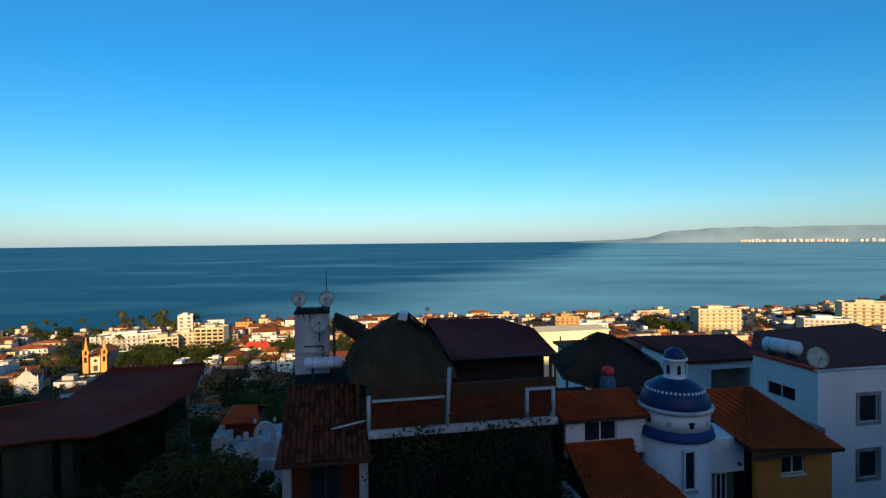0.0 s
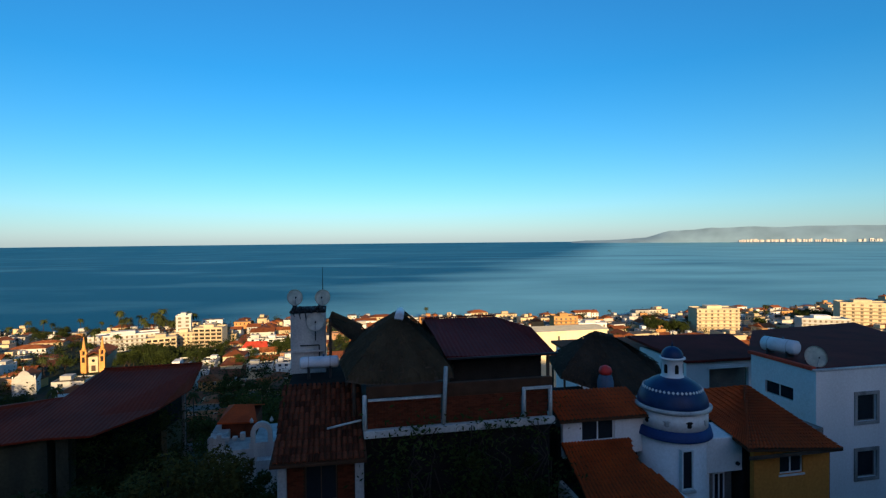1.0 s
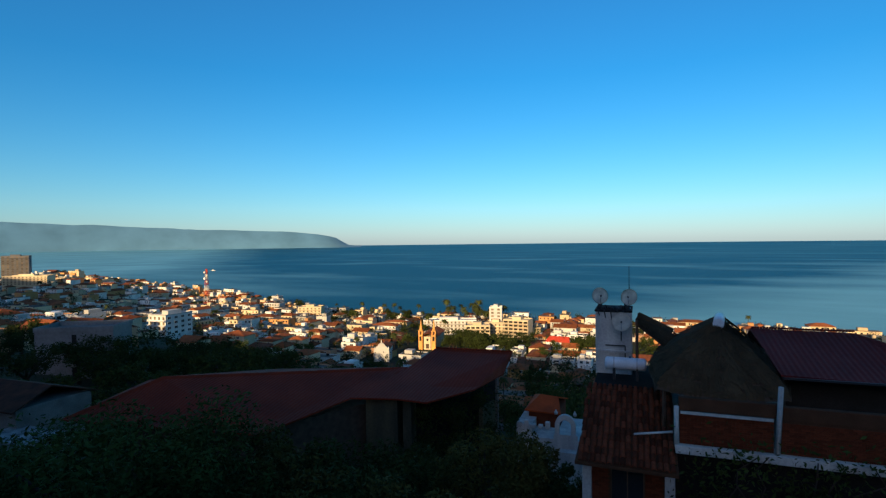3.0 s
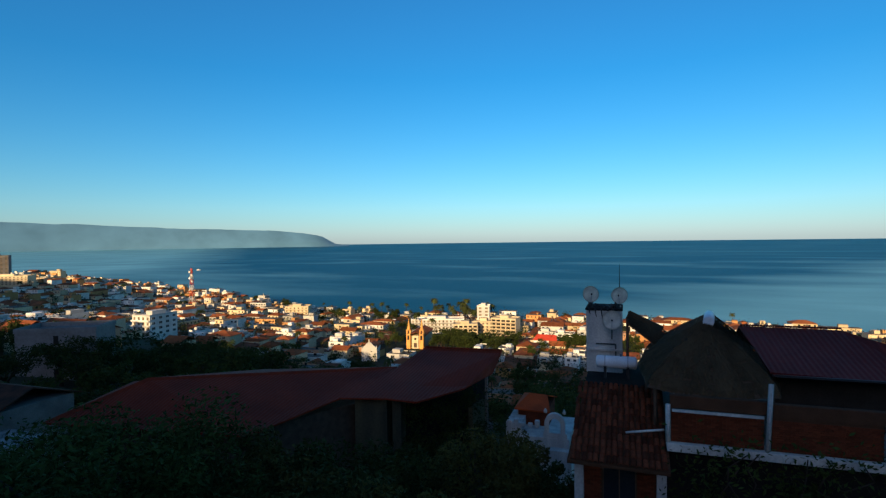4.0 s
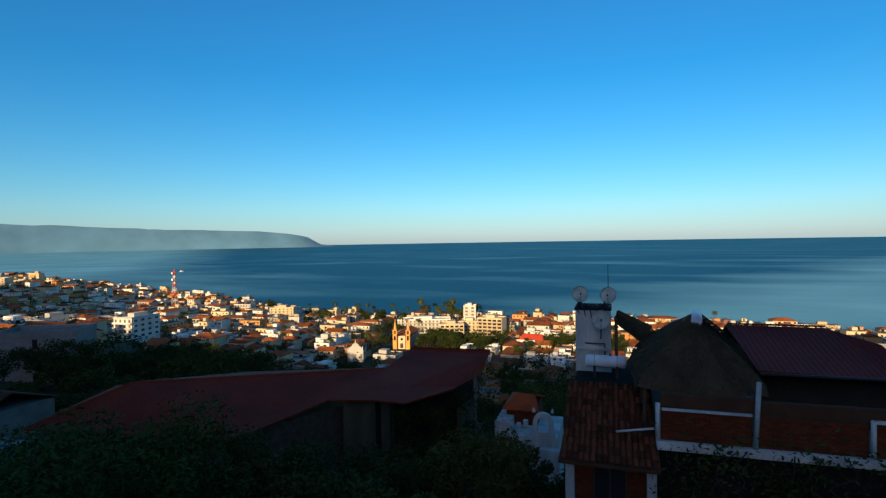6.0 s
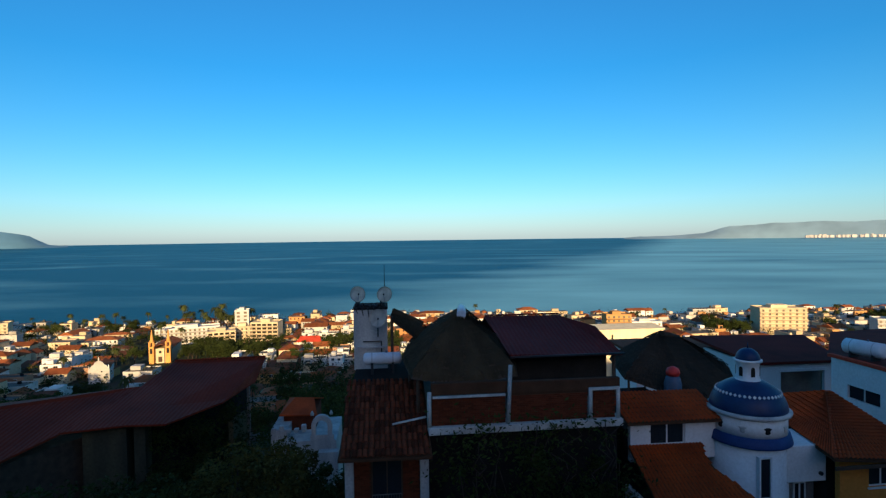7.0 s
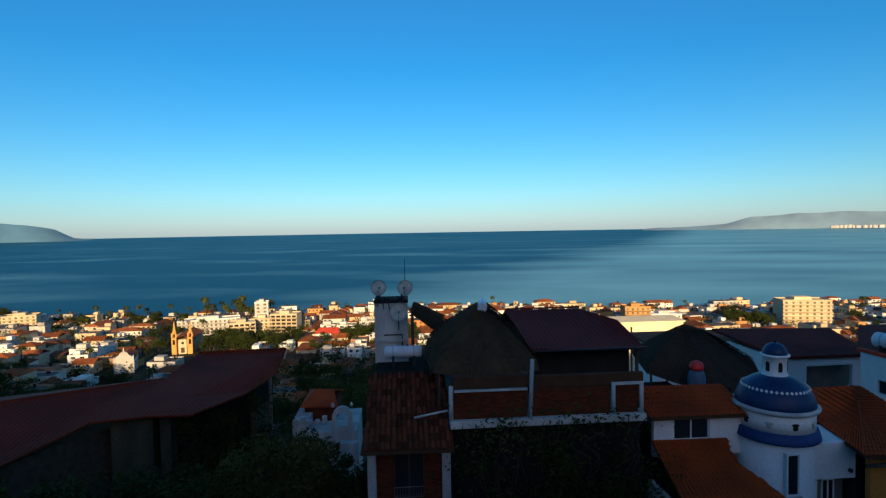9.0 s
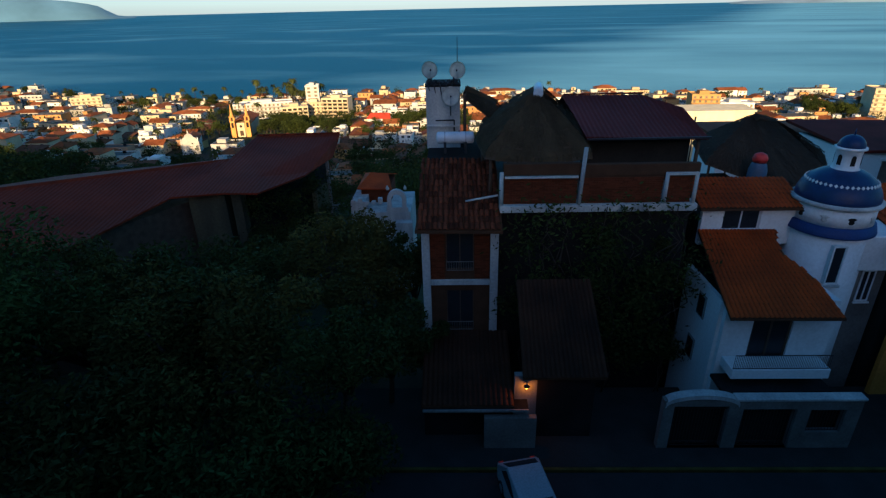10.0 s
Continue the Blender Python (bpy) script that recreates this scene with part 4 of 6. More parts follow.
# ---- ochre house and the large white apartment house ----
def ochre_house():
    h = thing("ochre_house", (22.0, 21.0, 70.0), "ochre house under an orange hipped tile roof", "house")
    part("wall", wall_with_holes(bmesh.new(), 19.6, 23.8, 70, 80.1, 21.0, 21.25, [(21.0, 78.75, 22.3, 79.6), (21.0, 75.2, 22.3, 76.6)]), M_YELLOW, h, "ochre rendered wall")
    part("rear_wall", boxed(19.6, 21.7, 70, 23.8, 28, 80.0), M_VOID, h)
    window(h, 21.0, 78.75, 22.3, 79.6, 21.08, 0.08)
    window(h, 21.0, 75.2, 22.3, 76.6, 21.08, 0.08)
    e = [(18.6, 20.2, 80.45), (23.7, 20.2, 80.05), (24.9, 26.4, 80.3), (20.6, 28.4, 80.6)]
    a = (23.3, 25.6, 81.55)
    roof = part("roof", slab(slab(slab(bmesh.new(), [e[0], e[1], a], 0.1), [e[1], e[2], a], 0.1), [e[2], e[3], e[0], a], 0.1), M_MORTAR, h, "orange hipped tile roof")
    bm = ribs(bmesh.new(), e[0], e[1], a, tuple(Vector(a) - Vector((0.3, 0, 0))), 0.21)
    ribs(bm, e[3], e[0], a, tuple(Vector(a) - Vector((0.1, 0, 0))), 0.21)
    part("tiling", bm, M_ORANGE, roof, "", False, "stuff")
    part("fascia", boxed(18.7, 20.2, 79.95, 23.7, 20.28, 80.1), M_WOOD, h)
    return h


ochre_house()


def apartment_house():
    h = thing("apartment_house", (30.0, 26.0, 68.0), "large white apartment house with small dark windows", "building")
    part("side_wall", wall_side(28.3, 26.0, 31.0, 68, 82.0, [(27.6, 79.75, 29.8, 80.56)]), M_WHITE, h, "white flank wall")
    part("wall", wall_with_holes(bmesh.new(), 28.55, 40, 68, 81.95, 26.0, 26.25, [(31.2, 78.8, 32.6, 80.4), (31.2, 75.4, 32.6, 77.0), (34.6, 78.8, 36.0, 80.4)]), M_WHITE, h, "white front wall")
    part("rear_wall", boxed(28.8, 26.6, 68, 40, 31, 81.2), M_VOID, h)
    part("parapet", boxed(28.2, 25.95, 81.96, 40, 26.2, 82.1, 0.02), M_OLDWHITE, h)
    for z in (75.4, 78.8):
        window(h, 31.2, z, 32.6, z + 1.6, 26.1, 0.1, 0, framed=M_GREY)
        part("window_surround", frame_ring(31.0, z - 0.2, 32.8, z + 1.8, 25.93, 26.0, 0.2, 0), M_STAINED, h)
    window(h, 34.6, 78.8, 36.0, 80.4, 26.1, 0.1, 0, framed=M_GREY)
    slot = part("window", boxed(28.42, 27.65, 79.78, 28.48, 29.75, 80.52), M_GLASS, h, "long dark slot window")
    part("window_frame", boxed(28.38, 28.66, 79.78, 28.42, 28.74, 80.52), M_OLDWHITE, slot)
    part("roof", slab(bmesh.new(), [(28.25, 26.3, 82.12), (40, 26.3, 82.1), (46, 39, 82.25), (34.2, 37.6, 82.25), (28.25, 31.2, 82.15)], 0.15), M_DEEPRED, h, "dark maroon flat roof")
    part("trim", boxed(28.2, 26.2, 82.0, 28.5, 31.2, 82.2), M_T_RED, h, "red painted roof edge")
    part("side_wall", boxed(24.0, 25.0, 68, 28.2, 33.5, 78.0), M_GREY, h)
    vent = part("vent_box", boxed(24.3, 22.8, 76.0, 25.4, 25.0, 80.0, 0.02), M_GREY, h, "grey concrete shaft with a window")
    window(h, 24.5, 78.2, 25.2, 79.5, 22.74, 0.04)
    return h


def wall_side(u, v0, v1, z0, z1, holes):
    """A wall along v, cut through at holes (v0, z0, v1, z1)."""
    bm = wall_with_holes(bmesh.new(), v0, v1, z0, z1, -u - 0.25, -u, holes)
    for q in bm.verts:
        q.co = Vector((-q.co.y, q.co.x, q.co.z))
    bmesh.ops.recalc_face_normals(bm, faces=bm.faces)
    return bm


apartment_house()
water_tank((29.25, 29.6, 82.15), 2.1, 0.46, "large pale horizontal tank on the white apartment house roof", turn=TURN - 76, cradle=0.2)
dish("satellite_dish", (29.0, 26.75, 82.1), 0.62, -25, "large pale satellite dish on the apartment house roof", 0.55)


def white_villa():
    h = thing("white_villa", (36.0, 45.0, 66.0), "white villa with a dark flat roof and a wide shaded opening", "house")
    part("wall", wall_with_holes(bmesh.new(), 33.8, 41.5, 66, 77.9, 45.0, 45.3, [(36.0, 75.0, 40.4, 77.2)]), M_WHITE, h, "white villa wall")
    part("rear_wall", boxed(33.8, 47.5, 66, 41.5, 53, 77.9), M_VOID, h)
    part("side_wall", boxed(33.5, 45.0, 66, 33.8, 53, 77.9), M_WHITE, h)
    part("roof", slab(bmesh.new(), [(33.3, 44.7, 78.2), (41.9, 44.6, 78.2), (45.0, 53.0, 78.9), (32.9, 54.6, 78.9)], 0.25), M_DEEPRED, h, "dark weathered roof slab")
    part("wall", boxed(27.5, 56, 62, 44, 62, 76.6), M_WHITE, h)
    part("roof", slab(bmesh.new(), [(27.0, 55.6, 76.9), (44.5, 55.4, 76.7), (44.5, 62.4, 77.2), (27.0, 62.4, 77.2)], 0.3), M_T_RUST, h, "rusty brown lower roof")
    # the loggia's inner shade is put into this wall's grey
    part("loggia_wall", boxed(34.2, 46.6, 66, 41.4, 46.8, 77.9), M_GREY, h, "loggia wall greyed for the shade inside")
    part("beam", boxed(35.8, 44.9, 77.2, 40.6, 45.0, 77.45), M_WHITE, h)
    return h


white_villa()


def sheet_roof_house():
    h = thing("sheet_roof_house", (-17.0, 40.0, 66.0), "long house under broad dull-red sheet roofs", "house")
    part("roof", slab(bmesh.new(), [(-11.3, 51.1, 79.0), (-19.2, 50.7, 79.0), (-19.7, 45.0, 78.3), (-21.5, 37.2, 77.45), (-17.8, 38.1, 77.45), (-15.2, 38.1, 77.4), (-12.7, 42.5, 77.45), (-11.5, 48.0, 77.6)], 0.14), M_REDROOF, h, "broad dull-red sheet roof")
    part("roof", slab(bmesh.new(), [(-36.7, 33.0, 79.0), (-19.9, 45.1, 78.25), (-21.6, 37.0, 77.35), (-24.5, 30.0, 76.6), (-40.2, 27.0, 76.95)], 0.14), M_REDROOF, h, "lower dull-red hipped roof")
    part("roof", slab(bmesh.new(), [(-36.7, 33.0, 78.99), (-40.2, 27.0, 76.94), (-44, 38, 76.9), (-34, 44, 77.3), (-19.9, 45.1, 78.24)], 0.14), M_REDROOF, h)
    # the open space's shade under the eave is painted on this wall
    part("wall", prism(bmesh.new(), [(-13.2, 48.2), (-12.6, 50.6), (-18.8, 50.4), (-18.6, 44.5), (-18.2, 41.6), (-15.6, 42.6)], 66, 77.2), M_DARKC, h, "rear wall, near-black for the shade under the eave")
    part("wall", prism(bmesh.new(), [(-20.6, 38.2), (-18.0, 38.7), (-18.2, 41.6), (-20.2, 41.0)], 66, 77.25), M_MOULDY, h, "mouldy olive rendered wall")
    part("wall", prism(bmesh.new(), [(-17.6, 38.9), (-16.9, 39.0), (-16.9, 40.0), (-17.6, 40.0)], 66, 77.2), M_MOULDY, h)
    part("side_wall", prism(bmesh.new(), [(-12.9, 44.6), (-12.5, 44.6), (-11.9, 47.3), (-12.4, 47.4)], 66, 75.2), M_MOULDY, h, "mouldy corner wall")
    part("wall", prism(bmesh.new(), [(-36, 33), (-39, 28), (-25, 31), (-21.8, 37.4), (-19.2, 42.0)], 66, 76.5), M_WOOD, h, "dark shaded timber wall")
    # grey here dims a white post for the shade
    part("corner_post", boxed(-12.0, 46.9, 66, -11.75, 47.15, 77.45, 0.02), M_GREY, h, "white corner post greyed for the shade")
    part("ridge_cap", rod(bmesh.new(), (-11.3, 51.1, 79.02), (-19.2, 50.7, 79.02), 0.1, 8), M_REDROOF, h)
    return h


sheet_roof_house()


def arch_house():
    h = thing("arch_house", (-6.8, 46.0, 64.0), "small white house with a bell-arch parapet and a clay roof", "house")
    part("wall", boxed(-8.6, 46.0, 60, -4.4, 52, 72.75, 0.03), M_OLDWHITE, h, "white wall")
    part("pier", boxed(-6.6, 46.0, 72.75, -4.6, 46.4, 73.2), M_OLDWHITE, h)
    bell = part("bell_arch", arch_wall(-6.5, -4.75, 73.2, 74.9, 46.0, 46.4, 0.5), M_OLDWHITE, h, "open white bell arch")
    for k in range(2):
        part("finial", lathe(bmesh.new(), -6.42 + k * 1.6, 46.2, [(0.13, 74.85), (0.16, 75.0), (0.04, 75.25)], 10), M_OLDWHITE, bell)
    for k in range(5):
        part("merlon", boxed(-9.9 + k * 0.62, 46.5, 73.3, -9.5 + k * 0.62, 46.9, 73.75 + 0.2 * math.sin(k * 1.9), 0.05), M_OLDWHITE, h)
    part("side_wall", boxed(-10.0, 46.6, 60, -8.6, 51, 73.6, 0.03), M_OLDWHITE, h)
    part("roof", slab(slab(slab(bmesh.new(), [(-9.6, 48.4, 74.3), (-6.3, 48.4, 74.2), (-6.9, 51, 75.0), (-8.6, 51, 75.1)], 0.12), [(-9.6, 53.6, 74.3), (-8.6, 51, 75.1), (-6.9, 51, 75.0), (-6.3, 53.6, 74.2)], 0.12), [(-9.6, 48.4, 74.3), (-8.6, 51, 75.1), (-9.6, 53.6, 74.3)], 0.12), M_ORANGE, h, "orange clay roof")
    part("upper_wall", boxed(-9.3, 48.8, 72.6, -6.5, 53.2, 74.2), M_BRICK, h)
    part("terrace", boxed(-6.0, 45.2, 60, -4.2, 46.0, 72.0, 0.03), M_OLDWHITE, h)
    return h


def arch_wall(u0, u1, z0, z1, v0, v1, r):
    """A parapet pierced by a round-headed opening, curved on top."""
    bm = bmesh.new()
    m = (u0 + u1) / 2
    zs = z0 + 0.75
    inner = [(m - r, z0)] + [(m - r * math.cos(math.pi * k / 10), zs + r * math.sin(math.pi * k / 10)) for k in range(11)] + [(m + r, z0)]
    outer = [(u0, z0)] + [(m - (u1 - u0) / 2 * math.cos(math.pi * k / 10), max(zs, zs + (z1 - zs) * math.sin(math.pi * k / 10))) for k in range(11)] + [(u1, z0)]
    vs = [[[bm.verts.new((u, v, z)) for u, z in ring] for ring in (inner, outer)] for v in (v0, v1)]
    for k in range(len(inner) - 1):
        (a, b), (c, d) = vs
        bm.faces.new((a[k], a[k + 1], b[k + 1], b[k])), bm.faces.new((c[k], c[k + 1], d[k + 1], d[k]))
        bm.faces.new((a[k], a[k + 1], c[k + 1], c[k])), bm.faces.new((b[k], b[k + 1], d[k + 1], d[k]))
    bmesh.ops.recalc_face_normals(bm, faces=bm.faces)
    return bm


arch_house()

# cream block below the maroon roof
cb = thing("cream_block", (96.0, 212.0, 22.0), "long cream building with a sunlit roof edge", "building")
part("wall", boxed(80, 212, 18, 116, 222, 50.2), M_CREAM, cb)
part("roof", slab(bmesh.new(), [(79.4, 211.6, 50.6), (116.6, 211.6, 50.6), (116.6, 223, 51.2), (79.4, 223, 51.2)], 0.6), M_CREAM, cb)
part("wall", boxed(95, 202, 18, 110, 211.9, 44.0), M_WHITE, cb, "white lower wing")
part("pipe", rod(bmesh.new(), (93.5, 211.6, 25), (93.5, 211.6, 48.5), 0.3), M_IRON, cb)

# small clay-roofed house at the edge of the hillside
sh = thing("hillside_house", (-56.0, 33.0, 62.0), "low house with a faded clay roof", "house")
part("wall", boxed(-61, 31, 60, -52, 38, 75.2), M_GREY, sh)
part("roof", slab(slab(bmesh.new(), [(-61.5, 30.4, 75.2), (-51.5, 30.4, 75.2), (-52.5, 34.5, 76.6), (-61.5, 34.5, 76.6)], 0.12), [(-61.5, 38.5, 75.2), (-61.5, 34.5, 76.6), (-52.5, 34.5, 76.6), (-51.5, 38.5, 75.2)], 0.12), M_DARKTILE, sh)
part("terrace", boxed(-53, 28.5, 62, -47, 32.0, 73.6), M_STAINED, sh)

# ---- street things ----
lw = thing("street_entrance", (2.6, 18.0, 72.45), "low tiled entrance house with a lit wall lamp", "entrance")
# one wall in two colours: near-black in shade, pale where the lamp falls
part("wall", boxed(3.15, 18.3, 72.45, 5.6, 18.6, 75.9), M_DARKC, lw)
part("lamp_wall", boxed(2.2, 18.3, 72.45, 3.15, 18.6, 75.75), M_STAINED, lw, "pale wall patch standing for the lamp's pool of light")
# grey on this white wall stands for the street's shade
part("wall", boxed(0.9, 17.6, 72.45, 3.1, 17.85, 74.1), M_GREY, lw, "white street wall greyed for the shade")
rf = part("roof", slab(bmesh.new(), [(2.5, 18.0, 75.9), (6.0, 18.0, 75.9), (5.6, 20.8, 79.0), (2.4, 20.8, 79.0)], 0.12), M_MORTAR, lw, "clay tile roof darkened for the street's shade")
part("tiling", ribs(bmesh.new(), (2.5, 18.0, 75.9), (6.0, 18.0, 75.9), (5.6, 20.8, 79.0), (2.4, 20.8, 79.0), 0.2), M_DARKTILE, rf, "", False, "stuff")
# canopy and the wall below it are near-black, painted as shade
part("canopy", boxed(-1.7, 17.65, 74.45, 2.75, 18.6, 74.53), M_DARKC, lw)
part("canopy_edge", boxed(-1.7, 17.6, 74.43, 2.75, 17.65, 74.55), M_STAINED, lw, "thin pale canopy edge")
pr = part("roof", slab(bmesh.new(), [(-1.75, 17.75, 74.62), (2.15, 17.75, 74.62), (2.15, 21.5, 75.9), (-1.75, 21.5, 75.9)], 0.1), M_MORTAR, lw, "clay porch roof darkened for the street's shade")
part("tiling", ribs(bmesh.new(), (-1.75, 17.75, 74.62), (2.15, 17.75, 74.62), (2.15, 21.5, 75.9), (-1.75, 21.5, 75.9), 0.22), M_DARKTILE, pr, "", False, "stuff")
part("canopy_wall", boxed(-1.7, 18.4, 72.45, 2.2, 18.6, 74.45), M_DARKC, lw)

wl_ = thing("wall_lamp", (2.68, 18.3, 75.35), "small iron wall lamp glowing orange", "lamp")
part("bracket", rod(rod(bmesh.new(), (0, 0, 0.12), (0, -0.2, 0.18), 0.015), (0, -0.2, 0.18), (0, -0.2, 0.1), 0.012), M_IRON, wl_, "", True)
part("shade", lathe(bmesh.new(), 0, -0.2, [(0.13, 0.02), (0.05, 0.1), (0.02, 0.12)], 12), M_IRON, wl_, "", True)
part("bulb", lathe(bmesh.new(), 0, -0.2, [(0.02, -0.1), (0.055, -0.05), (0.05, 0.0), (0.02, 0.02)], 12), M_GLOW, wl_, "glowing warm bulb", True)
bulb = new("lamp_light", bpy.data.lights.new("lamp_light", "POINT"))
bulb.data.energy, bulb.data.color, bulb.data.shadow_soft_size = 6.0, (1.0, 0.30, 0.035), 0.05
bulb.matrix_world = Matrix.Translation(uvw(2.68, 18.02, 75.22))


def parked_car():
    c = thing("parked_car", (2.55, 14.3, 72.3), "pale parked hatchback car", "car", turn=TURN + 12)
    bm = bmesh.new()
    prof = [(-1.95, 0.30), (-2.0, 0.62), (-1.85, 0.86), (-0.95, 0.98), (-0.35, 1.42), (1.15, 1.46), (1.75, 1.05), (1.95, 0.92), (2.0, 0.5), (1.9, 0.28)]
    secs = []
    for x, k in ((-0.84, 0.93), (-0.80, 1.0), (0.80, 1.0), (0.84, 0.93)):
        secs.append([bm.verts.new((x * (0.80 if z > 1.2 else 1.0), y * (k if abs(y) > 1.9 else 1), z * (1 if k == 1 else 0.985))) for y, z in prof])
    for a, b in zip(secs, secs[1:]):
        for i in range(len(prof)):
            bm.faces.new((a[i], a[(i + 1) % len(prof)], b[(i + 1) % len(prof)], b[i])).smooth = False
    bm.faces.new(secs[0]), bm.faces.new(secs[-1][::-1])
    bmesh.ops.recalc_face_normals(bm, faces=bm.faces)
    part("body", bm, M_CAR, c, "", True)
    part("windscreen", slab(bmesh.new(), [(-0.66, -0.90, 1.03), (0.66, -0.90, 1.03), (0.58, -0.40, 1.41), (-0.58, -0.40, 1.41)], 0.03), M_GLASS, c, "", True)
    part("rear_window", slab(bmesh.new(), [(-0.58, 1.2, 1.46), (0.58, 1.2, 1.46), (0.66, 1.68, 1.14), (-0.66, 1.68, 1.14)], 0.03), M_GLASS, c, "", True)
    for s in (-1, 1):
        part("side_window", slab(bmesh.new(), [(s * 0.80, -0.75, 1.04), (s * 0.80, 1.45, 1.04), (s * 0.665, 1.05, 1.38), (s * 0.665, -0.3, 1.38)], 0.02), M_GLASS, c, "", True)
        part("headlight", boxed(s * 0.62 - 0.14, -2.0, 0.62, s * 0.62 + 0.14, -1.88, 0.78, 0.02), M_TANK, c, "", True)
        part("tail_light", boxed(s * 0.66 - 0.1, 1.9, 0.72, s * 0.66 + 0.1, 2.0, 0.95, 0.02), M_REDPL, c, "", True)
        part("mirror", boxed(s * 0.92 - 0.09, -0.7, 0.98, s * 0.92 + 0.09, -0.58, 1.12, 0.02), M_CAR, c, "", True)
        for y in (-1.25, 1.25):
            bm = rod(bmesh.new(), (s * 0.66, y, 0.30), (s * 0.86, y, 0.30), 0.30, 20)
            wheel = part("wheel", bm, M_RUBBER, c, "", True)
            part("rim", rod(bmesh.new(), (s * 0.84, y, 0.30), (s * 0.875, y, 0.30), 0.19, 14), M_STEEL, wheel, "", True)
    return c


parked_car()


# ---- trees and planting ----
def broad_tree(name, base, height, radius, count, size, material, label, seed, group="street trees", flat=False):
    t = thing(name, base, label, "tree", group, turn=0, flat=flat)
    rng = random.Random(seed)
    bm = bmesh.new()
    fork = height * 0.42
    rod(bm, (0, 0, -0.5), (0.15, 0.1, fork), radius * 0.08, 8, radius * 0.055)
    clumps = []
    for i in range(9):
        a = i * 2.4
        tip = Vector((math.cos(a) * radius * rng.uniform(0.35, 0.8), math.sin(a) * radius * rng.uniform(0.35, 0.8), height * rng.uniform(0.6, 0.9)))
        rod(bm, (0.15, 0.1, fork * rng.uniform(0.7, 1.0)), tip, radius * 0.035, 6, radius * 0.012)
        clumps.append((tip, radius * rng.uniform(0.3, 0.5)))
    for i in range(10):
        c, r = clumps[i % 9]
        clumps.append((c + Vector((rng.gauss(0, 1), rng.gauss(0, 1), rng.gauss(0.1, 0.5))) * radius * 0.35, r * 0.7))
    part("trunk", bm, M_BARK, t, "", True)

    def place(g):
        c, r = clumps[g.randrange(len(clumps))]
        d = Vector((g.gauss(0, 1), g.gauss(0, 1), g.gauss(0, 0.8))).normalized() * r * g.random() ** 0.33
        return c + d
    part("crown", leaves(bmesh.new(), count, place, size, rng), material, t, "", True)
    return t


broad_tree("street_tree", (-26.0, 13.5, 72.3), 7.6, 5.0, 13300, 0.16, M_LEAF, "dense dark green tree beside the street", 19)
broad_tree("street_tree", (-15.0, 13.0, 72.3), 6.2, 4.2, 13300, 0.15, M_LEAF2, "spreading dark green tree over the street", 23)
broad_tree("street_tree", (-8.0, 13.6, 72.3), 4.6, 3.4, 11400, 0.14, M_LEAF, "low spreading dark tree by the kerb", 24)
broad_tree("street_tree", (-12.5, 20.5, 71.5), 7.5, 4.6, 15200, 0.15, M_LEAF, "dense dark green tree below the roofs", 25)
broad_tree("street_tree", (-18.5, 21.5, 71.0), 8.2, 4.8, 15200, 0.15, M_LEAF2, "dense dark green tree below the roofs", 26)
broad_tree("street_tree", (-5.4, 14.6, 72.3), 3.4, 2.6, 7600, 0.12, M_LEAF, "dark shrub tree by the kerb", 27)
broad_tree("street_tree", (-20.0, 16.5, 72.3), 9.9, 5.2, 17100, 0.14, M_LEAF, "dense dark green tree beside the street", 11)
broad_tree("street_tree", (-10.5, 17.5, 72.3), 7.6, 4.0, 13300, 0.13, M_LEAF2, "dark green tree beside the street", 12)
broad_tree("street_tree", (-5.2, 18.5, 72.3), 6.4, 3.0, 9500, 0.12, M_LEAF, "dark green tree beside the tower house", 13)
broad_tree("street_tree", (-14.0, 24.0, 70.5), 8.0, 4.4, 12350, 0.14, M_LEAF, "dark green tree below the sheet roofs", 14)
broad_tree("garden_tree", (-3.5, 20.6, 72.0), 5.6, 1.9, 7000, 0.12, M_LEAF, "dark bushy tree against the tower house", 28)
broad_tree("garden_tree", (-5.2, 26.0, 70.0), 7.2, 2.7, 8000, 0.13, M_LEAF2, "dark tree behind the tower house", 29)
broad_tree("garden_tree", (-8.5, 30.0, 69.5), 8.6, 3.4, 9500, 0.14, M_LEAF2, "bushy tree between the houses", 15)
broad_tree("garden_tree", (-31.0, 19.5, 71.0), 8.2, 5.0, 11400, 0.14, M_LEAF, "dense dark green tree beside the street", 16)
broad_tree("garden_tree", (20.5, 18.0, 72.3), 3.8, 2.0, 4750, 0.10, M_LEAF, "low dark shrub tree by the street wall", 17)
broad_tree("garden_tree", (-7.5, 62.0, 60.0), 12.5, 6.0, 11400, 0.18, M_LEAF, "dark tree below the white arch house", 18)

broad_tree("garden_tree", (-6.6, 36.5, 66.0), 9.6, 2.6, 7000, 0.14, M_LEAF, "dark tree in front of the white arch house", 31)
broad_tree("garden_tree", (-3.6, 35.5, 66.0), 9.4, 2.0, 6000, 0.14, M_LEAF2, "dark bushy tree below the white arch house", 32)
broad_tree("garden_tree", (-22.0, 27.5, 70.0), 6.6, 3.4, 8000, 0.14, M_LEAF2, "bushy tree beside the red sheet roof", 33)


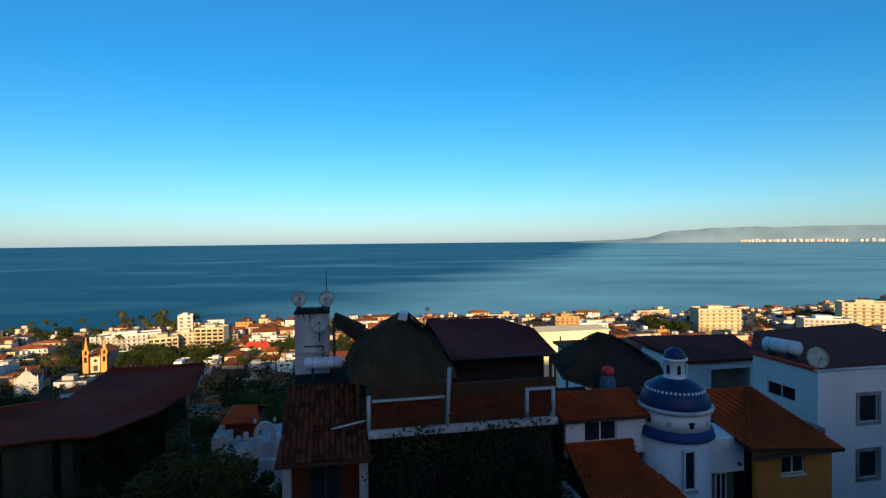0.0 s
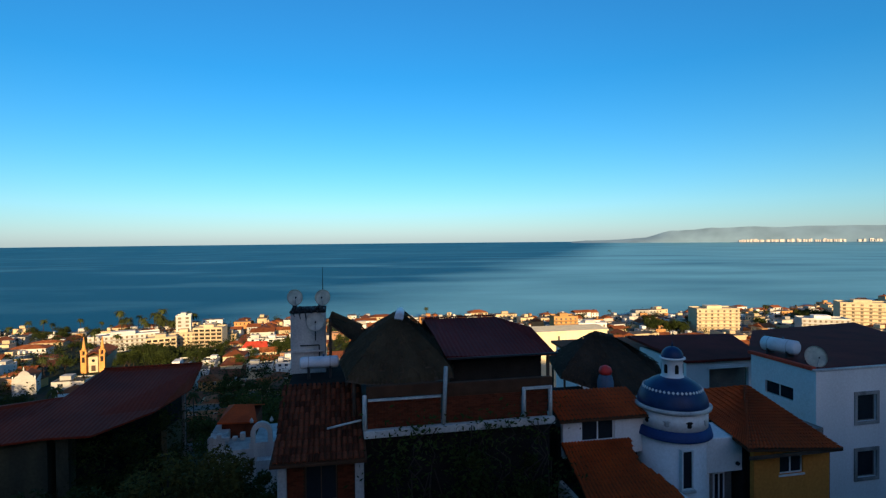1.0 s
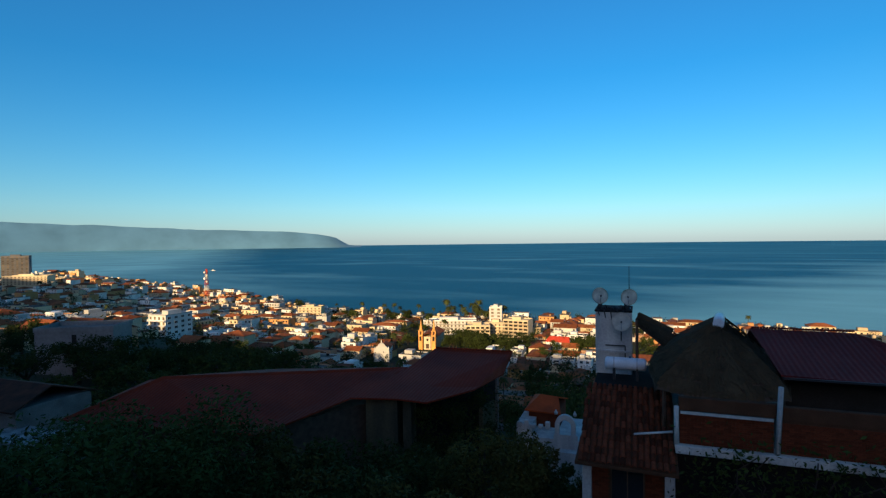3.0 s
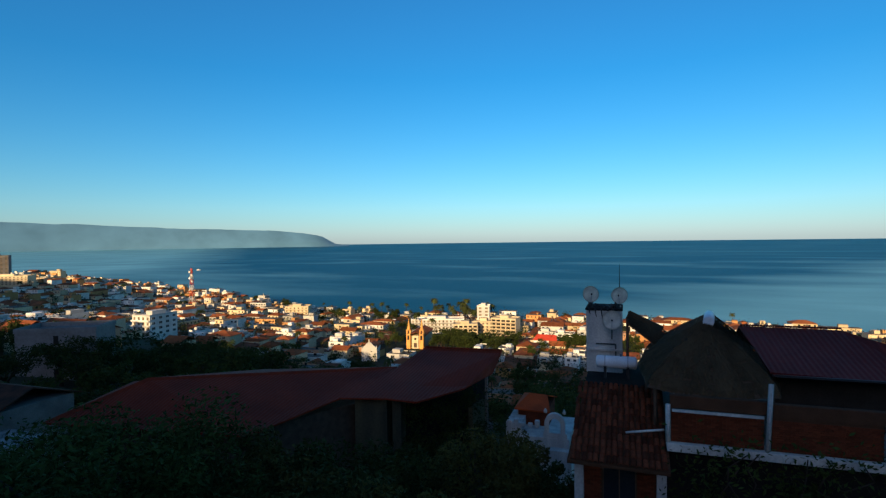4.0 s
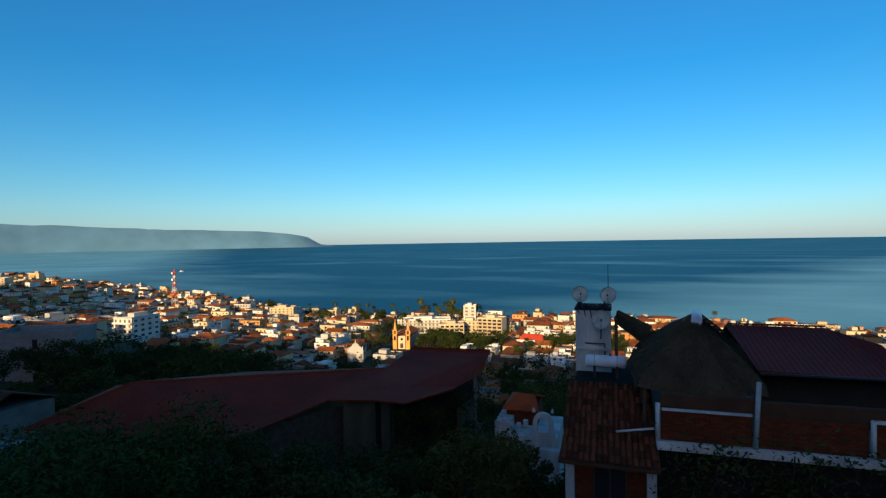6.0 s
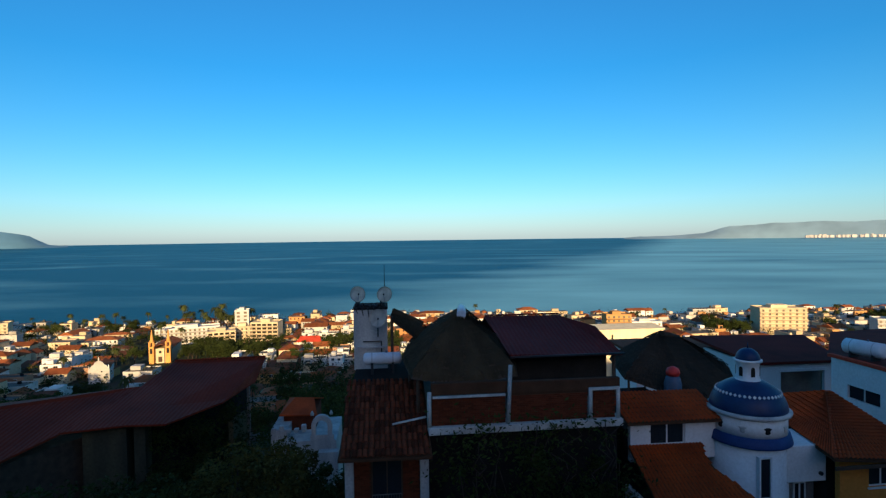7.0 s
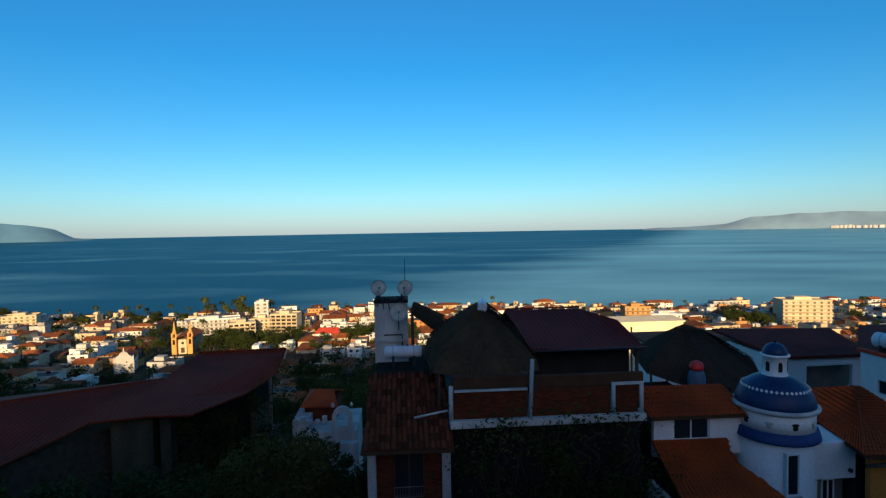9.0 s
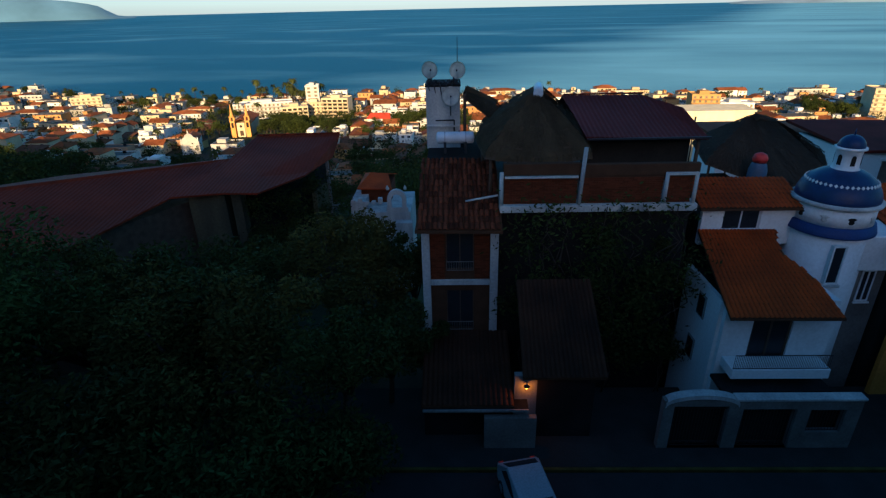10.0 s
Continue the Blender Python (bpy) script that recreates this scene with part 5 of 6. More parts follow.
def vines(base, spread, count, label, seed):
    t = thing("climbing_plant", base, label, "plant")
    rng = random.Random(seed)
    (u0, v0, z0), (u1, v1, z1) = spread
    stems = bmesh.new()
    for i in range(9):
        u = rng.uniform(u0, u1)
        prev = Vector((u, (v0 + v1) / 2, base[2]))
        for k in range(6):
            nxt = Vector((u + rng.gauss(0, 0.3), rng.uniform(v0, v1), base[2] + (z1 - base[2]) * (k + 1) / 6.5))
            rod(stems, prev, nxt, 0.03, 5, 0.022)
            prev = nxt
    part("stem", stems, M_BARK, t, "", False, "stuff")
    spots = [(rng.uniform(u0, u1), rng.uniform(v0, v1), rng.uniform(z0, z1), rng.uniform(0.25, 0.7)) for _ in range(60)]

    def place(g):
        u, v, z, r = spots[g.randrange(60)]
        return (u + g.gauss(0, r), v + g.gauss(0, r * 0.35), z + g.gauss(0, r * 0.8))
    part("leaf_mass", leaves(bmesh.new(), count, place, 0.12, rng), M_LEAF, t, "", False, "stuff")
    return t


def eave_thicket():
    t = thing("climbing_plant", (-13.5, 41.0, 66.0), "dark tangled creepers and shrubs under the red eave", "plant")
    rng = random.Random(61)
    ends = Vector((-16.6, 38.6, 0)), Vector((-11.6, 47.2, 0))
    stems = bmesh.new()
    spots = []
    for i in range(46):
        p = ends[0].lerp(ends[1], rng.random()) + Vector((rng.gauss(0, 0.4), rng.gauss(0, 0.4), 0))
        spots.append((p, rng.uniform(70.5, 76.3), rng.uniform(0.3, 0.8)))
        if i < 14:
            rod(stems, (p.x, p.y, 66), (p.x + rng.gauss(0, 0.3), p.y, spots[-1][1]), 0.05, 5, 0.02)
    part("stem", stems, M_BARK, t, "", False, "stuff")

    def place(g):
        p, z, r = spots[g.randrange(len(spots))]
        return (p.x + g.gauss(0, r), p.y + g.gauss(0, r), min(z + g.gauss(0, r), 77.0))
    part("leaf_mass", leaves(bmesh.new(), 9000, place, 0.15, rng), M_LEAF, t, "", False, "stuff")


eave_thicket()
vines((6.0, 21.2, 72.45), ((2.3, 20.9, 74.5), (10.0, 21.6, 81.0)), 9000, "dark vines covering the wall under the terrace", 21)
vines((5.5, 21.3, 79.0), ((2.5, 21.1, 81.2), (9.5, 21.4, 82.4)), 700, "leafy tendrils over the terrace edge", 22)

# ---- the town ----
def town_window(w, h):
    """A small framed window, facing -y, its lower middle at the origin."""
    bm = frame_ring(-w / 2, 0, w / 2, h, -0.08, 0.0, 0.09, 1)
    for f in bm.faces:
        f.material_index = 0
    box(bm, -w / 2 + 0.09, -0.03, 0.09, w / 2 - 0.09, 0.0, h - 0.09, slot=1)
    return finish("window", bm, [M_T_WHITE, M_GLASS])


WIN = town_window(1.5, 1.5)
WIN_WIDE = town_window(2.6, 1.7)
WIN_ARCH = town_window(1.0, 2.0)


def town_house(label, w, d, storeys, wall, roof, kind, wins, group="town houses"):
    """One house of the town at the origin: walls, roof, windows, tank."""
    h = new("town_house")
    h.empty_display_size = 0.5
    tagged(h, label, "house", group)
    BASES[h.name] = Vector((0, 0, 0))
    H = storeys * 3.0
    bm = boxed(-w / 2, -d / 2, -6, w / 2, d / 2, H)
    if kind == "flat":
        for x0, x1, y0, y1 in ((-w / 2, w / 2, -d / 2, -d / 2 + 0.2), (-w / 2, w / 2, d / 2 - 0.2, d / 2), (-w / 2, -w / 2 + 0.2, -d / 2 + 0.2, d / 2 - 0.2), (w / 2 - 0.2, w / 2, -d / 2 + 0.2, d / 2 - 0.2)):
            box(bm, x0, y0, H, x1, y1, H + 0.75)
    part("wall", bm, wall, h, "", True)
    bm = bmesh.new()
    o = 0.5
    if kind == "flat":
        box(bm, -w / 2 + 0.2, -d / 2 + 0.2, H, w / 2 - 0.2, d / 2 - 0.2, H + 0.12)
    elif kind == "hip":
        e = [(-w / 2 - o, -d / 2 - o, H), (w / 2 + o, -d / 2 - o, H), (w / 2 + o, d / 2 + o, H), (-w / 2 - o, d / 2 + o, H)]
        k, t = min(w, d) * 0.5, H + min(w, d) * 0.2
        a, b = (-w / 2 + k, 0, t), (w / 2 - k + 0.05, 0, t)
        slab(bm, [e[0], e[1], b, a], 0.2), slab(bm, [e[2], e[3], a, b], 0.2), slab(bm, [e[1], e[2], b], 0.2), slab(bm, [e[3], e[0], a], 0.2)
    elif kind == "shed":
        slab(bm, [(-w / 2 - o, -d / 2 - o, H + 0.1), (w / 2 + o, -d / 2 - o, H + 0.1), (w / 2 + o, d / 2 + o, H + d * 0.22), (-w / 2 - o, d / 2 + o, H + d * 0.22)], 0.2)
        box(bm, -w / 2, d / 2 - 0.3, H, w / 2, d / 2, H + d * 0.2)
    else:
        t = H + d * 0.24
        slab(bm, [(-w / 2 - o, -d / 2 - o, H - 0.1), (w / 2 + o, -d / 2 - o, H - 0.1), (w / 2 + o, 0, t), (-w / 2 - o, 0, t)], 0.2)
        slab(bm, [(w / 2 + o, d / 2 + o, H - 0.1), (-w / 2 - o, d / 2 + o, H - 0.1), (-w / 2 - o, 0, t), (w / 2 + o, 0, t)], 0.2)
    part("roof", bm, roof, h, "", True)
    for i in range(wins):
        z = 0.9 + 3.0 * (storeys - 1 - i % storeys)
        x = (-0.5 + (i // storeys + 0.5) / max(1, -(-wins // storeys))) * w * 0.9
        share("window", WIN_WIDE if (i * 7 + int(w)) % 3 == 0 else WIN, h, Matrix.Translation((x, -d / 2, z)))
    side = -1 if int(w) % 2 else 1
    part("wing", boxed(side * w * 0.2 - w * 0.22, -d / 2 - 2.6, -6, side * w * 0.2 + w * 0.22, -d / 2, max(2.4, H - 3.4)), wall, h, "", True)
    part("awning", slab(bmesh.new(), [(-side * w * 0.3 - w * 0.15, -d / 2 - 1.6, 2.3), (-side * w * 0.3 + w * 0.15, -d / 2 - 1.6, 2.3), (-side * w * 0.3 + w * 0.15, -d / 2, 2.8), (-side * w * 0.3 - w * 0.15, -d / 2, 2.8)], 0.12), M_T_RUST, h, "", True)
    part("doorway", boxed(-side * w * 0.3 - 0.9, -d / 2 - 0.04, -0.2, -side * w * 0.3 + 0.9, -d / 2, 2.1), M_VOID, h, "", True)
    if kind == "flat":
        part("roof_tank", lathe(bmesh.new(), w * 0.25, d * 0.2, [(0.6, H + 0.12), (0.6, H + 1.3), (0.3, H + 1.6)], 10), M_DARKC if int(w) % 2 else M_OLDWHITE, h, "roof water tank", True)
        if int(w) % 3 == 0:
            part("roof_room", boxed(-w * 0.4, -d * 0.05, H + 0.1, -w * 0.05, d * 0.4, H + 2.6), wall, h, "", True)
    return h


KINDS = [
    ("white house with a flat parapet roof", 12, 11, 2, M_T_WHITE, M_T_FLAT, "flat", 4),
    ("white house with an orange hipped tile roof", 13, 11, 1, M_T_WHITE, M_T_TILE, "hip", 2),
    ("cream house with a gabled tile roof", 12, 10, 2, M_T_CREAM, M_T_TILE, "gable", 4),
    ("white house with a gabled tile roof", 15, 10, 1, M_T_WHITE, M_T_TILE, "gable", 3),
    ("ochre house with a hipped tile roof", 11, 11, 2, M_T_OCHRE, M_T_TILE, "hip", 4),
    ("white flat-roofed house with a roof room", 15, 12, 2, M_T_WHITE, M_T_FLAT, "flat", 4),
    ("grey house under a rusty sheet roof", 13, 12, 1, M_T_GREY, M_T_RUST, "shed", 2),
    ("salmon-coloured house with a flat roof", 11, 10, 2, M_T_PINK, M_T_FLAT, "flat", 4),
    ("three-storey white house with a flat roof", 12, 11, 3, M_T_WHITE, M_T_FLAT, "flat", 6),
    ("three-storey cream house with a hipped tile roof", 13, 12, 3, M_T_CREAM, M_T_TILE, "hip", 6),
    ("cream house with a flat rusty roof", 14, 12, 1, M_T_CREAM, M_T_RUST, "flat", 2),
    ("low white house under a single-pitch tile roof", 14, 11, 1, M_T_WHITE, M_T_TILE, "shed", 2),
]
PROTOS = [town_house(*k) for k in KINDS]
# landmarks that keep their surroundings free: x, y, radius
KEEP = [(-197, 251, 11), (-185, 236, 9), (-172, 220, 9), (-300, 183, 18), (-268, 165, 14), (-200, 252, 13), (-205, 310, 12), (-212.7, 270.9, 15), (-217, 336, 26), (-236, 372, 16), (-248, 418, 34), (-206, 405, 28), (-186, 425, 20), (-129, 374, 13), (-346, 207, 20), (234.6, 452, 26), (299, 412, 24), (350, 436, 24),
        (107.6, 443, 22), (-615, 426, 10), (-872, 331, 34), (-120, 58, 18), (-440, 434, 22), (-180, 345, 26), (-145, 356, 14)]


# open squares before the landmarks: x, y, radius
OPEN_AIR = [(-340, 170, 44), (-214, 308, 24), (-210, 330, 14), (-129, 358, 15), (-210, 258, 14)]


class Joined:
    """Many simple houses as one mesh: every wall, roof and window is an island of its own."""

    def __init__(self):
        self.v, self.f, self.m = [], [], []

    def put(self, pts, faces, slot, m):
        n = len(self.v)
        self.v += [tuple(m @ Vector(p)) for p in pts]
        self.f += [tuple(n + i for i in q) for q in faces]
        self.m += [slot] * len(faces)

    def block(self, x0, y0, z0, x1, y1, z1, slot, m):
        self.put([(x, y, z) for z in (z0, z1) for x, y in ((x0, y0), (x1, y0), (x1, y1), (x0, y1))],
                 [(4, 5, 6, 7), (0, 1, 5, 4), (1, 2, 6, 5), (2, 3, 7, 6), (3, 0, 4, 7)], slot, m)

    def house(self, w, d, storeys, wall, kind, m, rng):
        H, o = storeys * 3.0, 0.5
        self.block(-w / 2, -d / 2, -5, w / 2, d / 2, H, wall, m)
        if kind == 0:
            self.put([(-w / 2 - o, -d / 2 - o, H), (w / 2 + o, -d / 2 - o, H), (w / 2 + o, d / 2 + o, H), (-w / 2 - o, d / 2 + o, H), (-w * 0.15, 0, H + d * 0.2), (w * 0.15, 0, H + d * 0.2)],
                     [(0, 1, 5, 4), (1, 2, 5), (2, 3, 4, 5), (3, 0, 4), (3, 2, 1, 0)], 3, m)
        elif kind == 1:
            self.put([(-w / 2 - o, -d / 2 - o, H), (w / 2 + o, -d / 2 - o, H), (w / 2 + o, d / 2 + o, H), (-w / 2 - o, d / 2 + o, H), (-w / 2 - o, 0, H + d * 0.22), (w / 2 + o, 0, H + d * 0.22)],
                     [(0, 1, 5, 4), (1, 2, 5), (2, 3, 4, 5), (3, 0, 4), (3, 2, 1, 0)], 3, m)
        else:
            self.block(-w / 2 - 0.15, -d / 2 - 0.15, H, w / 2 + 0.15, d / 2 + 0.15, H + 0.55, wall, m)
            self.block(-w / 2 + 0.2, -d / 2 + 0.2, H + 0.5, w / 2 - 0.2, d / 2 - 0.2, H + 0.58, 4, m)
            if rng.random() < 0.6:
                x = rng.uniform(-0.3, 0.1) * w
                self.block(x, -d * 0.1, H + 0.5, x + w * 0.3, d * 0.35, H + 3.0, wall, m)
        x = rng.uniform(-0.35, 0.1) * w
        self.block(x, -d / 2 - rng.uniform(1.5, 3.5), -5, x + w * rng.uniform(0.25, 0.5), -d / 2, max(2.3, H - rng.uniform(2, 5)), rng.choice((wall, wall, 2, 4)), m)
        if rng.random() < 0.5:
            self.block(x + w * 0.1, d * 0.1, H, x + w * 0.1 + 1.6, d * 0.1 + 1.4, H + rng.uniform(1.8, 3.2), rng.choice((wall, 4, 5)), m)
        n = max(2, int(w / 3.6))
        for s in range(storeys):
            for k in range(n):
                if rng.random() < 0.8:
                    x, hw = -w / 2 + (k + 0.5) * w / n, rng.uniform(0.45, 0.95)
                    self.block(x - hw, -d / 2 - 0.05, s * 3 + 0.7, x + hw, -d / 2, s * 3 + 2.3, 5, m)

    def link(self, name, label):
        me = bpy.data.meshes.new(name)
        me.from_pydata(self.v, [], self.f)
        for m in (M_J_WHITE, M_J_CREAM, M_J_OCHRE, M_J_TILE, M_J_FLAT, M_GLASS):
            me.materials.append(m)
        me.polygons.foreach_set("material_index", self.m)
        me.update()
        return tagged(new(name, me), label, "far houses", "", "stuff")


def town():
    rng = random.Random(17)
    rest = Joined()
    found = []
    for i in range(-86, 54):
        for j in range(4, 76):
            u, v = i * 15.0 + rng.uniform(-2.2, 2.2), j * 15.0 + rng.uniform(-2, 2)
            x, y, _ = uvw(u, v, 0)
            d, b = math.hypot(x, y), math.degrees(math.atan2(-x, y))
            roll, k = rng.random(), rng.random()
            spin = rng.choice((0, 0, 0, 90, -90)) + rng.gauss(0, 3)
            if d < 110 or b > 74 or b < -47 or d > lerp(SHORE, b) - 14:
                continue
            if any(math.hypot(x - a, y - c) < r + 6 for a, c, r in KEEP):
                continue
            if b > 9:
                chance = 0.8 if d > 175 else 0.4 if b < 52 else 0.0
            elif b > -14:
                chance = 0.92 if d > 400 else 0.25
            else:
                chance = 0.95 if d > 340 else 0.25
            if d > 690:
                chance = 0.5
            if i % 7 == 0:
                chance *= 0.3
            if 38 < b < 66 and d < 270:
                chance *= 0.3
            if roll < chance:
                found.append((d if b > 9 else d + 40 if b < -14 and d > 380 else d + 2000, x, y, spin, k))
    found.sort()
    used = set()
    for n, (_, x, y, spin, k) in enumerate(found):
        g = ground_z(x, y) + 0.2
        s = rng.choice((0.7, 0.85, 1.0, 1.0, 1.3, 1.6)) * rng.uniform(0.9, 1.1), rng.uniform(0.7, 1.05), rng.uniform(0.7, 1.05)
        at = pose(x, y, g, 0, 0, TURN + spin)
        if n < 290:
            # nearer houses get darker walls, which puts the hill's shade into their colour
            src = PROTOS[int(k * len(PROTOS))] if math.hypot(x, y) > 290 else PROTOS[(2, 4, 6, 6, 7, 10)[int(k * 6)]]
            ob = copy_thing(src, Matrix()) if src in used else src
            used.add(src)
            ob.matrix_basis = at @ Matrix.Diagonal((*s, 1))
        else:
            rest.house(rng.choice((8, 10, 12, 14, 19, 24)) * rng.uniform(0.9, 1.1), rng.uniform(8, 13), rng.choice((1, 1, 1, 1, 2, 2, 2, 3)), rng.choice((0, 0, 0, 0, 1, 1, 2)), rng.choice((0, 1, 2, 2, 2)), at, rng)
    rest.link("far_town_houses", "far sunlit houses of the town with white walls and tile roofs")


town()


def hotel(name, label, base, w, d, storeys, bays, wall, turn=TURN, balconies=True, group="", windows_right=0, floor=3.0, deep=M_RECESS, open_share=0.44, attic=True):
    """A block of storeys with a bay grid facing -y, recess shade put into the pane colour: walls, balcony slabs, doors,
    parapet.
    """
    h = thing(name, base, label, "building", group, turn=turn, flat=True)
    H = storeys * floor
    part("wall", boxed(-w / 2, -d / 2, -6, w / 2, d / 2, H), wall, h, "", True)
    part("parapet", bm_ring(w + 0.3, d + 0.3, H, H + 0.9, 0.3), wall, h, "", True)
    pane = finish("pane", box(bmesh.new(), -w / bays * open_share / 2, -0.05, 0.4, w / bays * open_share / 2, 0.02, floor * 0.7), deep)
    for s in range(storeys):
        if balconies:
            part("balcony", box(boxed(-w / 2, -d / 2 - 1.3, s * floor + floor * 0.86 - floor, w / 2, -d / 2, s * floor + floor * 0.86 - floor + 0.25), -w / 2, -d / 2 - 1.3, s * floor + 0.1, w / 2, -d / 2 - 1.15, s * floor + 0.75), wall, h, "", True)
        for k in range(bays):
            share("window", pane, h, Matrix.Translation((-w / 2 + (k + 0.5) * w / bays, -d / 2, s * floor + 0.3)))
        for k in range(windows_right):
            share("window", WIN_WIDE, h, Matrix.Translation((w / 2, -d / 2 + (k + 0.5) * d / windows_right, s * floor + 0.9)) @ Matrix.Rotation(radians(90), 4, "Z"))
    if attic:
        part("roof_room", boxed(-w * 0.2, -d * 0.2, H, w * 0.15, d * 0.3, H + 2.6), wall, h, "", True)
    return h


def bm_ring(w, d, z0, z1, t):
    bm = bmesh.new()
    for x0, x1, y0, y1 in ((-w / 2, w / 2, -d / 2, -d / 2 + t), (-w / 2, w / 2, d / 2 - t, d / 2), (-w / 2, -w / 2 + t, -d / 2 + t, d / 2 - t), (w / 2 - t, w / 2, -d / 2 + t, d / 2 - t)):
        box(bm, x0, y0, z0, x1, y1, z1)
    return bm


hotel("beach_hotel", "long white sunlit beach hotel", (-248, 420, 6.0), 48, 14, 4, 14, M_T_WHITE, 28)
hotel("hotel_wing", "cream hotel wing with stacked balconies", (-209, 400, 7.0), 20, 14, 4, 5, M_T_CREAM, 28, deep=M_VOID, open_share=0.75)
hotel("tower_hotel", "cream hotel base below a white tower", (-203, 424, 6.5), 17, 14, 4, 5, M_T_CREAM, 20)
hotel("white_tower", "plain bright white tower block", (-207, 432, 6.5), 11, 10, 8, 2, M_T_WHITE, 20, False)
hotel("stepped_hotel", "stepped cream hotel with deep balconies", (-184, 428, 6.5), 22, 14, 5, 5, M_T_CREAM, 5, deep=M_VOID, open_share=0.8)
hotel("corner_block", "four-storey white corner block with small windows", (-343, 210.5, 30.2), 15, 22, 4, 4, M_T_WHITE, 11, True, windows_right=4, floor=3.3)
hotel("white_apartments", "large white five-storey apartment block", (234.6, 452, 11.5), 36, 16, 6, 7, M_T_CREAM, 0, open_share=0.34)
hotel("white_hotel", "white three-storey hotel with rows of windows", (299, 412, 14), 33, 14, 4, 9, M_T_WHITE, -14)
hotel("white_hotel", "white hotel with tiled roof turrets", (350, 436, 14), 36, 16, 7, 6, M_T_CREAM, -20, open_share=0.34)
hotel("shore_hotel", "cream hotel with a square roof room", (104, 443, 7.5), 20, 14, 6, 5, M_T_OCHRE, 4)
hotel("shore_hotel", "white low hotel by the shore", (128, 450, 6.5), 24, 14, 4, 6, M_T_WHITE, 4)
hotel("hill_hotel", "pale hotel on the far headland", (-872, 331, 37.0), 56, 20, 4, 12, M_T_CREAM, 40)
hotel("hill_tower", "dark grey tower block on the headland", (-985, 358, 36), 34, 22, 13, 6, M_T_GREY, 60)
hotel("cream_flats", "cream flats near the shore", (-440, 436, 6), 26, 14, 4, 6, M_T_CREAM, 30)
# white flats in the grey wall colour, which stands for their shade
hotel("hillside_flats", "broad plain white hillside building, greyed for the shade", (-121.5, 56.0, 56.2), 14.5, 9, 5, 1, M_T_GREY, 40, False, floor=3.3, deep=M_VOID, open_share=0.06, attic=False)

# church with two spires
ch = thing("church", (-217, 334, 9.8), "golden church with twin pointed spires", "church", turn=20, flat=True)
for s in (-1, 1):
    tw = part("bell_tower", boxed(s * 5.0 - 1.5, -2.0, -4, s * 5.0 + 1.5, 2.0, 10.5, 0.1), M_CHURCH, ch, "golden square bell tower", True)
    for k, (px, py) in enumerate(((-1.2, -1.6), (1.2, -1.6), (1.2, 1.6), (-1.2, 1.6))):
        part("column", boxed(s * 5.0 + px - 0.35, py - 0.35, 10.5, s * 5.0 + px + 0.35, py + 0.35, 13.2), M_CHURCH, tw, "", True)
    part("belfry_roof", boxed(s * 5.0 - 1.65, -2.1, 13.2, s * 5.0 + 1.65, 2.1, 13.7), M_CHURCH, tw, "", True)
    part("spire", lathe(bmesh.new(), s * 5.0, 0, [(1.5, 13.7), (1.0, 15.2), (0.12, 21.5)], 8), M_CHURCH, tw, "", True)
    # tower opening is a raised block, its shade in the colour
    part("arched_opening", boxed(s * 5.0 - 0.8, -2.06, 6.0, s * 5.0 + 0.8, -1.9, 9.4), M_VOID, tw, "", True)
    part("cross", box(boxed(s * 5.0 - 0.06, -0.06, 20.4, s * 5.0 + 0.06, 0.06, 21.8), s * 5.0 - 0.4, -0.06, 21.1, s * 5.0 + 0.4, 0.06, 21.25), M_CHURCH, tw, "", True)
part("facade", boxed(-2.4, -0.4, -4, 2.4, 1.0, 9.0), M_T_CREAM, ch, "pale church front", True)
part("door", boxed(-1.2, -0.5, 0, 1.2, -0.35, 3.6), M_WOOD, ch, "", True)
part("rose_window", rod(bmesh.new(), (0, -0.5, 6.6), (0, -0.35, 6.6), 0.9, 16), M_GLASS, ch, "", True)
part("nave", boxed(-6.0, 1.0, -4, 6.0, 34, 8.5), M_T_CREAM, ch, "", True)
part("nave_roof", slab(slab(bmesh.new(), [(-7, 1, 8.4), (0, 1, 11.6), (0, 34.5, 11.6), (-7, 34.5, 8.4)], 0.25), [(7, 1, 8.4), (7, 34.5, 8.4), (0, 34.5, 11.6), (0, 1, 11.6)], 0.25), M_T_TILE, ch, "", True)

# little white chapel
cp = thing("chapel", (-212.7, 272.5, 15.0), "small white chapel with a scrolled gable", "chapel", turn=30, flat=True)
bm = bmesh.new()
pts = [(-5, -4), (5, -4), (5, 5.0), (4.3, 5.6), (3.8, 7.0), (2.6, 7.6), (1.8, 9.0), (0.6, 9.8), (-0.6, 9.8), (-1.8, 9.0), (-2.6, 7.6), (-3.8, 7.0), (-4.3, 5.6), (-5, 5.0)]
f = bm.faces.new([bm.verts.new((x, 0, z)) for x, z in pts])
ex = bmesh.ops.extrude_face_region(bm, geom=[f])
bmesh.ops.translate(bm, vec=(0, 0.8, 0), verts=[q for q in ex["geom"] if isinstance(q, bmesh.types.BMVert)])
bmesh.ops.recalc_face_normals(bm, faces=bm.faces)
part("gable", bm, M_T_WHITE, cp, "", True)
for x in (-4.6, 4.6, 0):
    part("finial", lathe(bmesh.new(), x, 0.4, [(0.3, 5 if x else 9.8), (0.35, 6 if x else 10.5), (0.05, 7.5 if x else 12)], 8), M_T_WHITE, cp, "", True)
part("nave", boxed(-4.6, 0.8, -4, 4.6, 22, 5.0), M_T_WHITE, cp, "", True)
